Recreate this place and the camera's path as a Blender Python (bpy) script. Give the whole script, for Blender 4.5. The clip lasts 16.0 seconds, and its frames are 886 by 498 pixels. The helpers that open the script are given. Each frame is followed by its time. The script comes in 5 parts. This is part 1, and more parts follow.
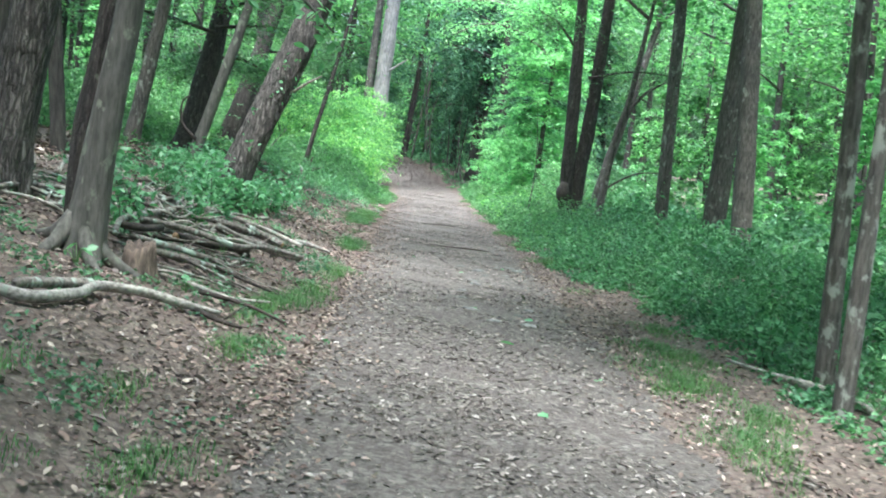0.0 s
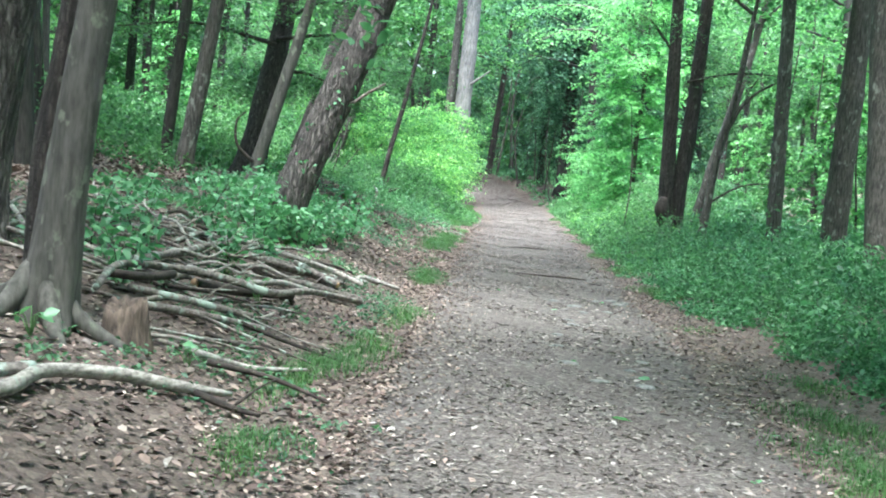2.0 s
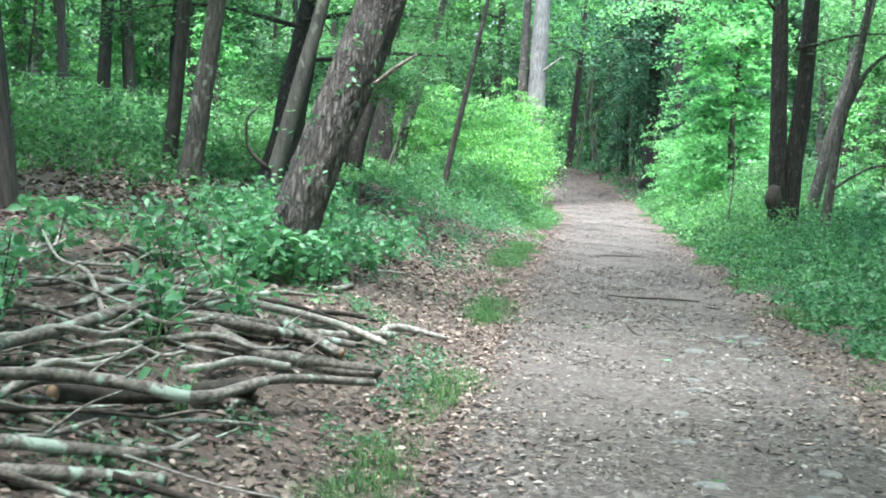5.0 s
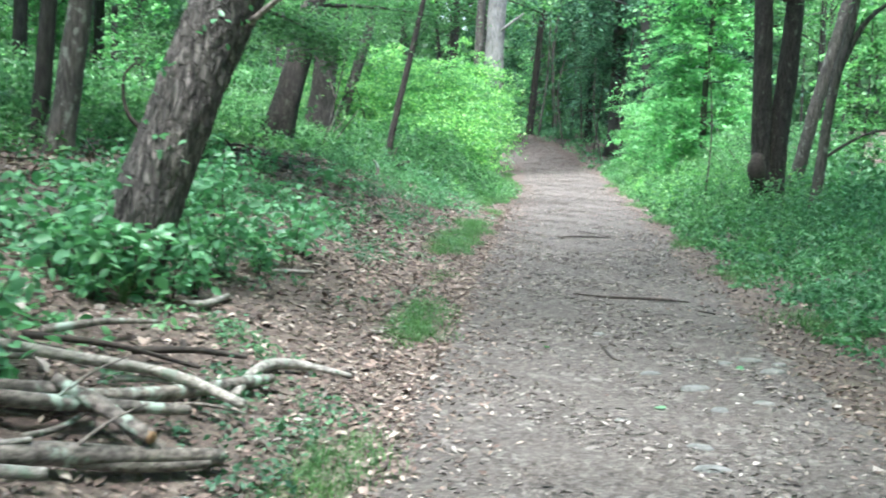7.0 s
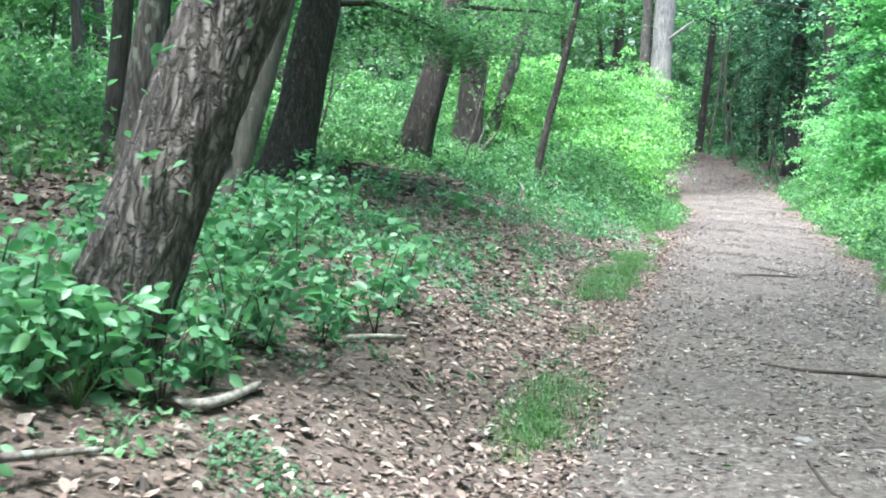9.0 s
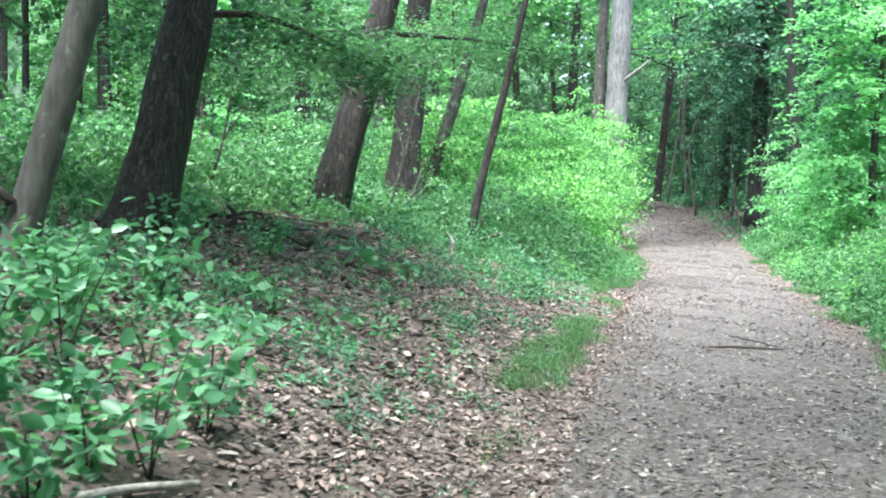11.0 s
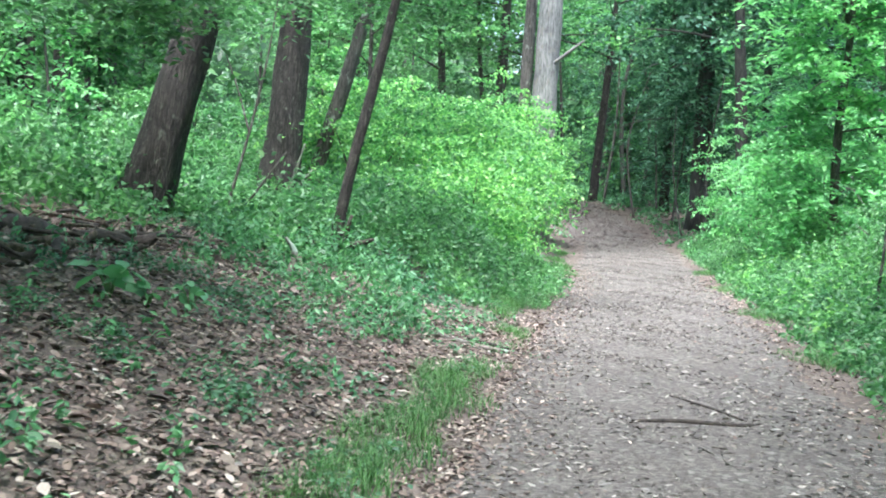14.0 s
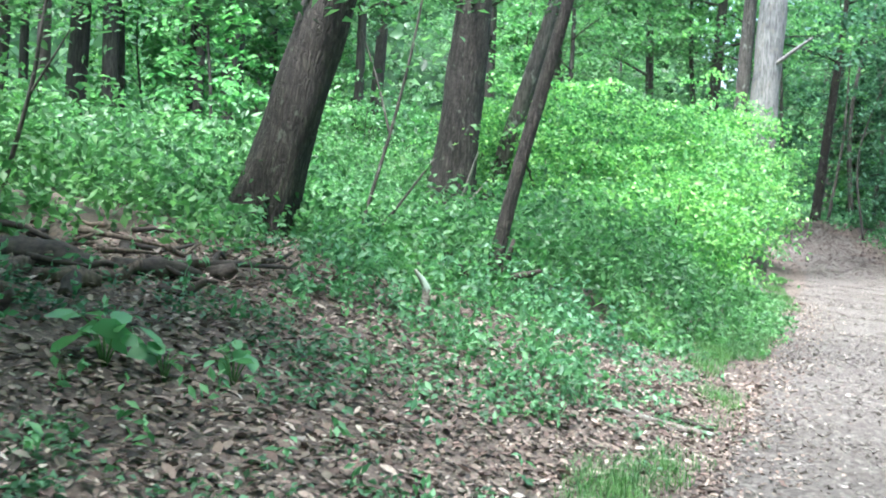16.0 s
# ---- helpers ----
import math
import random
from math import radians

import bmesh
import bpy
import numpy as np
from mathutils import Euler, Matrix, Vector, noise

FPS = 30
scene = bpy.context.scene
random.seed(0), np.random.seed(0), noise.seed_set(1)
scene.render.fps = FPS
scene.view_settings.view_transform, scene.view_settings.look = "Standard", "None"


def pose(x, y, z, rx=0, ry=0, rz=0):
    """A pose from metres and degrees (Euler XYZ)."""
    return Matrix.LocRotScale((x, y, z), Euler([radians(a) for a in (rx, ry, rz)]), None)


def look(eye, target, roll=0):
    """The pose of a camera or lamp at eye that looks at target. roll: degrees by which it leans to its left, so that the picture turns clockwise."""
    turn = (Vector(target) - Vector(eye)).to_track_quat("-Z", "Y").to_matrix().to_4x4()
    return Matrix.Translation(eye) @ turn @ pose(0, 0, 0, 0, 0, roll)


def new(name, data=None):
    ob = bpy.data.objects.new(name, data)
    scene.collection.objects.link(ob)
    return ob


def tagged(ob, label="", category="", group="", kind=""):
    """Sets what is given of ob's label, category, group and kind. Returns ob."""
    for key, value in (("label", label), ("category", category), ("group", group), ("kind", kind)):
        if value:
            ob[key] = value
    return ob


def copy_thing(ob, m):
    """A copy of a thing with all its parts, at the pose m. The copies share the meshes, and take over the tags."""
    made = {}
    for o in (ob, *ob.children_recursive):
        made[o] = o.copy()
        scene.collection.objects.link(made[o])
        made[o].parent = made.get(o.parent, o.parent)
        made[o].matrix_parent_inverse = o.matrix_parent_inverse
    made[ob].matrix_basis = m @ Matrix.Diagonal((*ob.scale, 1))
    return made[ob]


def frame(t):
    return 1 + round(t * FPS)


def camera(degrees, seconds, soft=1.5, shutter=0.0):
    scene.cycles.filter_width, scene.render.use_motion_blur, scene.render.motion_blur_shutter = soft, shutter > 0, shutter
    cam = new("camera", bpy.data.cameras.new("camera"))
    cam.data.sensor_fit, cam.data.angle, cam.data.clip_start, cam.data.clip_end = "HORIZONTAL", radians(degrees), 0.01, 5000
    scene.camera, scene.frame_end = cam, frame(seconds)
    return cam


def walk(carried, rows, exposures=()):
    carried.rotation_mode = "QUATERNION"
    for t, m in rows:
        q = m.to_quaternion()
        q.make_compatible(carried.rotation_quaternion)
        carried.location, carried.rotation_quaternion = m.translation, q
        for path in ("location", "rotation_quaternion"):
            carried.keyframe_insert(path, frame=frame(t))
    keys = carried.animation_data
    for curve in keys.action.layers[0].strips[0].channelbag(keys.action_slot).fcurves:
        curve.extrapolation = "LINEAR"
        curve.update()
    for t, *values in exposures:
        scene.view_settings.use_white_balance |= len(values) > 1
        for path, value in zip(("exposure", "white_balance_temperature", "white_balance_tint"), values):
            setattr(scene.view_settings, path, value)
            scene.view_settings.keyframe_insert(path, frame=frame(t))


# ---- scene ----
cam = camera(40.00, 16.0, soft=1.9, shutter=0.3)
PATH = [
    (0.0, -0.300, -8.871, 1.508, 85.69, -6.26, -1.23),
    (0.5, -0.300, -8.284, 1.506, 86.48, -4.78, 0.66),
    (1.0, -0.272, -7.665, 1.488, 86.58, -3.61, 2.95),
    (1.5, -0.242, -7.053, 1.487, 87.13, -5.14, 3.32),
    (2.0, -0.246, -6.407, 1.514, 86.11, -4.55, 2.85),
    (2.5, -0.192, -5.736, 1.516, 85.17, -4.54, 3.42),
    (3.0, -0.196, -5.103, 1.476, 85.93, -4.34, 5.27),
    (3.5, -0.212, -4.468, 1.484, 85.52, -5.09, 5.62),
    (4.0, -0.222, -3.821, 1.506, 86.12, -3.87, 6.12),
    (6.5, -0.299, -0.327, 1.557, 84.54, -0.58, 6.37),
    (7.0, -0.234, 0.404, 1.536, 84.29, -1.42, 4.84),
    (7.5, -0.123, 1.111, 1.474, 84.59, -1.78, 0.51),
    (8.0, -0.131, 1.738, 1.465, 85.52, -3.24, 6.72),
    (8.5, -0.248, 2.358, 1.500, 85.76, -1.41, 12.14),
    (9.0, -0.299, 3.016, 1.523, 84.94, -1.33, 12.59),
    (9.5, -0.378, 3.677, 1.510, 85.12, -2.43, 11.33),
    (12.0, -0.298, 7.130, 1.458, 88.17, -0.83, 10.60),
    (12.5, -0.267, 7.835, 1.483, 87.91, -3.33, 9.24),
    (13.0, -0.181, 8.564, 1.494, 88.79, -1.70, 9.58),
    (13.5, -0.152, 9.277, 1.468, 88.08, -1.29, 9.65),
    (14.0, -0.186, 9.934, 1.439, 87.31, -2.27, 8.01),
    (14.5, -0.171, 10.609, 1.465, 87.89, -1.96, 11.29),
    (15.0, -0.281, 11.335, 1.499, 87.46, -0.70, 15.75),
    (15.5, -0.330, 12.069, 1.508, 86.65, -0.83, 16.79),
    (16.0, -0.405, 12.745, 1.490, 87.48, -3.04, 17.82),
]
walk(cam, [(r[0], pose(*r[1:])) for r in PATH], exposures=[(0.0, 2.26, 5920.0, 9.0), (4.0, 2.48, 5920.0, 8.5), (7.5, 2.27, 5920.0, 9.0), (9.5, 2.56, 5920.0, 11.0), (12.0, 2.3, 5920.0, 11.0), (13.5, 2.16, 5920.0, 10.5), (16.0, 2.42, 5920.0, 9.5)])

# ---- light: bright overcast sky, soft sun high over the gap in the canopy ----
SUN_ELEVATION, SUN_AZIMUTH = 70.0, 186.0
world = bpy.data.worlds.new("overcast_sky")
scene.world = world
world.use_nodes = True
wn = world.node_tree
sky = wn.nodes.new("ShaderNodeTexSky")
sky.sky_type, sky.sun_disc = "NISHITA", False
sky.sun_elevation, sky.sun_rotation = radians(SUN_ELEVATION), radians(SUN_AZIMUTH)
sky.air_density, sky.dust_density, sky.ozone_density = 1.0, 4.0, 1.0
wn.nodes["Background"].inputs["Strength"].default_value = 0.15
wn.links.new(sky.outputs[0], wn.nodes["Background"].inputs["Color"])
sun_data = bpy.data.lights.new("sun", "SUN")
sun_data.energy, sun_data.angle, sun_data.color = 3.5, radians(22), (1.0, 0.98, 0.95)
sun = new("sun", sun_data)
e, a = radians(SUN_ELEVATION), radians(SUN_AZIMUTH)
sun.matrix_world = look((math.sin(a) * math.cos(e) * 60, math.cos(a) * math.cos(e) * 60, math.sin(e) * 60), (0, 0, 0))

rng = np.random.default_rng(7)


# ---- materials ----
def node_mat(name):
    m = bpy.data.materials.new(name)
    m.use_nodes = True
    t = m.node_tree
    return m, t, t.nodes["Principled BSDF"], t.nodes["Material Output"]


def ramp(t, fac, stops):
    n = t.nodes.new("ShaderNodeValToRGB")
    cr = n.color_ramp
    while len(cr.elements) < len(stops):
        cr.elements.new(0.5)
    for el, (p, c) in zip(cr.elements, stops):
        el.position, el.color = p, (*c, 1)
    t.links.new(fac, n.inputs[0])
    return n.outputs[0]


def coords(t, scale=(1, 1, 1), kind="Object"):
    tc, mp = t.nodes.new("ShaderNodeTexCoord"), t.nodes.new("ShaderNodeMapping")
    mp.inputs["Scale"].default_value = scale
    t.links.new(tc.outputs[kind], mp.inputs[0])
    return mp.outputs[0]


def noise_tex(t, vec, scale, detail=4.0, rough=0.6):
    n = t.nodes.new("ShaderNodeTexNoise")
    n.inputs["Scale"].default_value, n.inputs["Detail"].default_value, n.inputs["Roughness"].default_value = scale, detail, rough
    t.links.new(vec, n.inputs["Vector"])
    return n.outputs[0]


def mix(t, fac, a, b, mode="MIX"):
    n = t.nodes.new("ShaderNodeMix")
    n.data_type, n.blend_type = "RGBA", mode
    for sock, val in ((n.inputs[0], fac), (n.inputs[6], a), (n.inputs[7], b)):
        if isinstance(val, (int, float)):
            sock.default_value = val
        elif isinstance(val, tuple):
            sock.default_value = (*val, 1)
        else:
            t.links.new(val, sock)
    return n.outputs[2]


def bump(t, height, strength, distance, target):
    n = t.nodes.new("ShaderNodeBump")
    n.inputs["Strength"].default_value, n.inputs["Distance"].default_value = strength, distance
    t.links.new(height, n.inputs["Height"])
    t.links.new(n.outputs[0], target.inputs["Normal"])


def island(t):
    return t.nodes.new("ShaderNodeNewGeometry").outputs["Random Per Island"]


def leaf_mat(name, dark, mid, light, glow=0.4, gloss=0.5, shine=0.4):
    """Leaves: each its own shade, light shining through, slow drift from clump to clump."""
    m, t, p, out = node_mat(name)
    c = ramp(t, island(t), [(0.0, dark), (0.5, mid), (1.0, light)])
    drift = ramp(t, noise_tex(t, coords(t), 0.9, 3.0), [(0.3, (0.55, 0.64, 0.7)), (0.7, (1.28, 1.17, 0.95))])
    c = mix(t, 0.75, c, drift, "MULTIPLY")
    t.links.new(c, p.inputs["Base Color"])
    p.inputs["Roughness"].default_value = gloss
    p.inputs["Specular IOR Level"].default_value = shine
    tr = t.nodes.new("ShaderNodeBsdfTranslucent")
    t.links.new(mix(t, 1.0, c, (0.95, 1.25, 0.8), "MULTIPLY"), tr.inputs[0])
    ms = t.nodes.new("ShaderNodeMixShader")
    ms.inputs[0].default_value = glow
    t.links.new(p.outputs[0], ms.inputs[1])
    t.links.new(tr.outputs[0], ms.inputs[2])
    t.links.new(ms.outputs[0], out.inputs[0])
    return m


def bark_mat(name, dark, light, grain=1.0, depth=0.012, lichen=0.0, patch=(0.30, 0.34, 0.28), plates=0.0, run=(1, 1, 0.16)):
    m, t, p, out = node_mat(name)
    v = coords(t, run)
    ridge = noise_tex(t, v, 26 * grain, 6.0, 0.65)
    c = ramp(t, ridge, [(0.36, dark), (0.64, light)])
    if plates:
        warp = mix(t, 0.06, coords(t, (1, 1, 0.17)), noise_tex(t, coords(t), 14.0, 4.0), "ADD")
        vo = t.nodes.new("ShaderNodeTexVoronoi")
        vo.feature = "DISTANCE_TO_EDGE"
        vo.inputs["Scale"].default_value = 34 * plates
        t.links.new(warp, vo.inputs["Vector"])
        crack = ramp(t, vo.outputs["Distance"], [(0.0, (0.3, 0.29, 0.28)), (0.3, (1.15, 1.15, 1.15))])
        c = mix(t, 0.9, c, crack, "MULTIPLY")
        ridge = mix(t, 0.35, crack, ridge)
    big = noise_tex(t, coords(t), 2.2, 4.0)
    c = mix(t, 0.8, c, ramp(t, big, [(0.3, (0.6, 0.6, 0.62)), (0.7, (1.15, 1.12, 1.08))]), "MULTIPLY")
    if lichen:
        spots = ramp(t, noise_tex(t, coords(t, (1, 1, 0.6)), 9.0, 5.0), [(0.66 - lichen * 0.25, (0, 0, 0)), (0.72 - lichen * 0.2, (1, 1, 1))])
        c = mix(t, spots, c, patch)
    t.links.new(c, p.inputs["Base Color"])
    p.inputs["Roughness"].default_value = 0.92
    bump(t, ridge, 0.9, depth, p)
    return m


def flake_mat(name, stops, rough=0.85):
    m, t, p, out = node_mat(name)
    c = ramp(t, island(t), stops)
    c = mix(t, 0.5, c, ramp(t, noise_tex(t, coords(t), 55, 3.0), [(0.3, (0.55, 0.52, 0.5)), (0.7, (1.2, 1.2, 1.2))]), "MULTIPLY")
    t.links.new(c, p.inputs["Base Color"])
    p.inputs["Roughness"].default_value = rough
    return m


def cells(t, vec, scale, stops, stretch=(1, 1, 1)):
    """Flat scraps lying over one another, each of its own shade."""
    v = t.nodes.new("ShaderNodeTexVoronoi")
    v.inputs["Scale"].default_value, v.inputs["Randomness"].default_value = scale, 1.0
    mp = t.nodes.new("ShaderNodeMapping")
    mp.inputs["Scale"].default_value, mp.inputs["Rotation"].default_value = stretch, (0, 0, 0.6)
    t.links.new(mix(t, 0.045, vec, noise_tex(t, vec, 9.0, 3.0), "ADD"), mp.inputs[0])
    t.links.new(mp.outputs[0], v.inputs["Vector"])
    sep = t.nodes.new("ShaderNodeSeparateColor")
    t.links.new(v.outputs["Color"], sep.inputs[0])
    return ramp(t, sep.outputs[0], stops), sep.outputs[0]


def earth_mat(name, stops, fine, tint, scraps, size):
    m, t, p, out = node_mat(name)
    v = coords(t)
    n1, n2, n3 = noise_tex(t, v, fine, 6.0, 0.7), noise_tex(t, v, 1.3, 4.0), noise_tex(t, v, fine * 4, 3.0, 0.8)
    c = ramp(t, n1, stops)
    c = mix(t, 0.7, c, ramp(t, n2, [(0.3, tint), (0.7, (1.12, 1.1, 1.08))]), "MULTIPLY")
    c = mix(t, 0.6, c, ramp(t, n3, [(0.35, (0.5, 0.48, 0.46)), (0.65, (1.3, 1.3, 1.3))]), "MULTIPLY")
    t.links.new(c, p.inputs["Base Color"])
    p.inputs["Roughness"].default_value = 0.95
    coarse, lift = cells(t, v, size, scraps, (1, 0.55, 1))
    small, _ = cells(t, v, size * 2.3, scraps, (0.6, 1, 1))
    where = ramp(t, noise_tex(t, v, 3.1, 5.0, 0.7), [(0.42, (0.15, 0.15, 0.15)), (0.6, (0.85, 0.85, 0.85))])
    c = mix(t, where, c, mix(t, 0.5, coarse, small))
    t.links.new(c, p.inputs["Base Color"])
    bump(t, mix(t, 0.5, n1, lift), 0.9, 0.03, p)
    return m


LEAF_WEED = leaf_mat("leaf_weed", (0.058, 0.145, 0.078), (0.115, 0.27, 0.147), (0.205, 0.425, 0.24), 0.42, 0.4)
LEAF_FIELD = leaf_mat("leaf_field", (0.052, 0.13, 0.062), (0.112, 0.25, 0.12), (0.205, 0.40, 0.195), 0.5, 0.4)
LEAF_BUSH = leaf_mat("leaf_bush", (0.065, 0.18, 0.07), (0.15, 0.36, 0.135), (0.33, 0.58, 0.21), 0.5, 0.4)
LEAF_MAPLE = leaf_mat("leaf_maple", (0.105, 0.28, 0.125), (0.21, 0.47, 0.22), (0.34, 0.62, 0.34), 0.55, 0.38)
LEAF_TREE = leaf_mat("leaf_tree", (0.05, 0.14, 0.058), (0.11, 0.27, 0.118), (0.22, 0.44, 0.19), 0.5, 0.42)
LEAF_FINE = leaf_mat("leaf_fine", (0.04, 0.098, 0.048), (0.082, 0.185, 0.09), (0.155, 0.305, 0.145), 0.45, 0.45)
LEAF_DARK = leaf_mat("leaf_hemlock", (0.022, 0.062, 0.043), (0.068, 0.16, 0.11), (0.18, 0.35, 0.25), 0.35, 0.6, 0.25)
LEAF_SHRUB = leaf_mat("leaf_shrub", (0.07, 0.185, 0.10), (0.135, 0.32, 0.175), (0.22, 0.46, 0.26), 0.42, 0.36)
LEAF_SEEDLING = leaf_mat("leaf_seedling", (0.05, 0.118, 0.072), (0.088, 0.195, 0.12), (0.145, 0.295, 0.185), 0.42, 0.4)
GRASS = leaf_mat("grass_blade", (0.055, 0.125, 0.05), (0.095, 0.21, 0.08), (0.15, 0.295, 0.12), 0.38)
BARK_DARK = bark_mat("bark_furrowed", (0.045, 0.041, 0.038), (0.23, 0.21, 0.195), 0.9, 0.04, plates=0.8)
BARK_BROWN = bark_mat("bark_brown", (0.017, 0.014, 0.0125), (0.08, 0.07, 0.062), 1.0, 0.02, 0.2, (0.10, 0.105, 0.085), plates=1.1)
BARK_GREY = bark_mat("bark_grey_smooth", (0.046, 0.046, 0.04), (0.115, 0.113, 0.10), 0.9, 0.006, 0.35, (0.15, 0.165, 0.125))
BARK_POLE = bark_mat("bark_pole", (0.032, 0.029, 0.026), (0.125, 0.115, 0.103), 1.3, 0.012, 0.3, (0.2, 0.21, 0.18))
BARK_WHITE = bark_mat("bark_pale", (0.085, 0.085, 0.083), (0.25, 0.25, 0.245), 1.1, 0.01, 0.45, (0.15, 0.14, 0.125))
BARK_MOTTLED = bark_mat("bark_mottled", (0.045, 0.042, 0.037), (0.15, 0.14, 0.125), 1.2, 0.012, 0.5, (0.27, 0.285, 0.25))
BARK_FAR = bark_mat("bark_far", (0.025, 0.023, 0.021), (0.08, 0.074, 0.067), 1.0, 0.01)
DEADWOOD = bark_mat("dead_wood", (0.062, 0.054, 0.047), (0.27, 0.24, 0.213), 1.8, 0.008, 0.5, (0.33, 0.40, 0.34), run=(0.6, 0.35, 0.8))
PALEWOOD = bark_mat("bleached_wood", (0.14, 0.13, 0.115), (0.44, 0.42, 0.38), 1.8, 0.006, 0.35, (0.22, 0.26, 0.215), run=(0.6, 0.35, 0.8))
DARKWOOD = bark_mat("damp_wood", (0.018, 0.015, 0.013), (0.07, 0.056, 0.047), 1.6, 0.006, run=(0.6, 0.35, 0.8))
ROTWOOD = bark_mat("rotten_wood", (0.045, 0.034, 0.027), (0.175, 0.135, 0.105), 1.3, 0.02)
CUTWOOD = bark_mat("cut_wood", (0.25, 0.15, 0.08), (0.40, 0.27, 0.16), 2.0, 0.002)
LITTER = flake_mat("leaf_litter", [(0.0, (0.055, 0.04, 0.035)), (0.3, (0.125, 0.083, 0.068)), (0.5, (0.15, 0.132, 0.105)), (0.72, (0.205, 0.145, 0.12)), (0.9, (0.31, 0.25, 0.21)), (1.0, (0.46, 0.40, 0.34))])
CHIPS = flake_mat("path_chips", [(0.0, (0.03, 0.024, 0.021)), (0.4, (0.10, 0.085, 0.074)), (0.75, (0.19, 0.167, 0.148)), (1.0, (0.39, 0.362, 0.33))])
# needle brown, made darker to carry the shade past the bend as well
NEEDLES_SHADE = flake_mat("brown_needles_shade", [(0.0, (0.035, 0.026, 0.022)), (0.5, (0.075, 0.055, 0.046)), (1.0, (0.13, 0.102, 0.088))])
EARTH = earth_mat("forest_soil", [(0.36, (0.046, 0.036, 0.031)), (0.5, (0.10, 0.077, 0.065)), (0.62, (0.17, 0.132, 0.11))], 26, (0.7, 0.72, 0.66),
                  [(0.0, (0.04, 0.03, 0.026)), (0.45, (0.09, 0.065, 0.055)), (0.8, (0.15, 0.115, 0.097)), (1.0, (0.27, 0.225, 0.19))], 19)
GRAVEL = earth_mat("path_gravel", [(0.36, (0.03, 0.024, 0.022)), (0.5, (0.087, 0.075, 0.067)), (0.63, (0.185, 0.164, 0.148))], 34, (0.78, 0.77, 0.76),
                   [(0.0, (0.025, 0.02, 0.018)), (0.4, (0.07, 0.059, 0.053)), (0.8, (0.138, 0.123, 0.111)), (1.0, (0.31, 0.287, 0.264))], 26)
STONE = bark_mat("field_stone", (0.12, 0.125, 0.118), (0.22, 0.225, 0.215), 0.8, 0.004, 0.2)


# ---- the lie of the land ----
def smooth(a, b, x):
    t = np.clip((x - a) / (b - a), 0, 1)
    return t * t * (3 - 2 * t)


def bend(y):
    return -0.03 * np.maximum(0, y - 42) ** 1.66


def land(x, y):
    """Height of the ground: a level path, a bank rising on one side, a rise past the bend."""
    x, y = np.asarray(x, float), np.asarray(y, float)
    s = np.maximum(0, -1.0 - x + bend(np.minimum(y, 50)))
    z = 0.3 * np.minimum(s, 3.2) + 0.13 * np.clip(s - 3.2, 0, 8) - 0.06 * np.exp(-((s - 0.5) / 0.5) ** 2) * (s > 0)
    z = z * (1 - 0.6 * smooth(40, 55, y))
    return z + 1.35 * smooth(42, 60, y) + 0.02 * np.clip(y - 60, 0, 60)


def ripple(x, y, k=1.0):
    return 0.007 * np.sin(3.1 * x * k + 1.3 * np.sin(2.3 * y * k)) + 0.004 * np.sin(4.7 * y * k + 2.1 * np.sin(1.9 * x * k))


# ---- builders ----
origin = {}


def mesh_of(name, verts, faces, mat, smooth_shade=False):
    me = bpy.data.meshes.new(name)
    me.from_pydata([tuple(v) for v in verts] if not isinstance(verts, np.ndarray) else verts.tolist(), [], faces if isinstance(faces, list) else faces.tolist())
    me.materials.append(mat)
    if smooth_shade:
        me.polygons.foreach_set("use_smooth", [True] * len(me.polygons))
    return me


def thing(name, loc, label, category, group="", kind=""):
    ob = tagged(new(name), label, category, group, kind)
    ob.empty_display_size = 0.1
    ob.location = loc
    origin[ob.name] = Vector(loc)
    return ob


def part(name, me, parent, label=""):
    ob = new(name, me)
    ob.parent = parent
    if parent.name in origin:
        ob.matrix_parent_inverse = Matrix.Translation(-origin[parent.name])
    return tagged(ob, label)


def spline(pts, n):
    """A smooth run of n points through rows of x, y, z, radius."""
    p = np.array(pts, float)
    if len(p) == 2:
        return p[0] + (p[1] - p[0]) * np.linspace(0, 1, n)[:, None]
    q = np.vstack([2 * p[0] - p[1], p, 2 * p[-1] - p[-2]])
    out = []
    for u in np.linspace(0, len(p) - 1, n):
        i = min(int(u), len(p) - 2)
        f = u - i
        a, b, c, d = q[i:i + 4]
        out.append(0.5 * (2 * b + (c - a) * f + (2 * a - 5 * b + 4 * c - d) * f * f + (3 * b - a - 3 * c + d) * f ** 3))
    out = np.array(out)
    out[:, 3] = np.maximum(out[:, 3], 0.002)
    return out


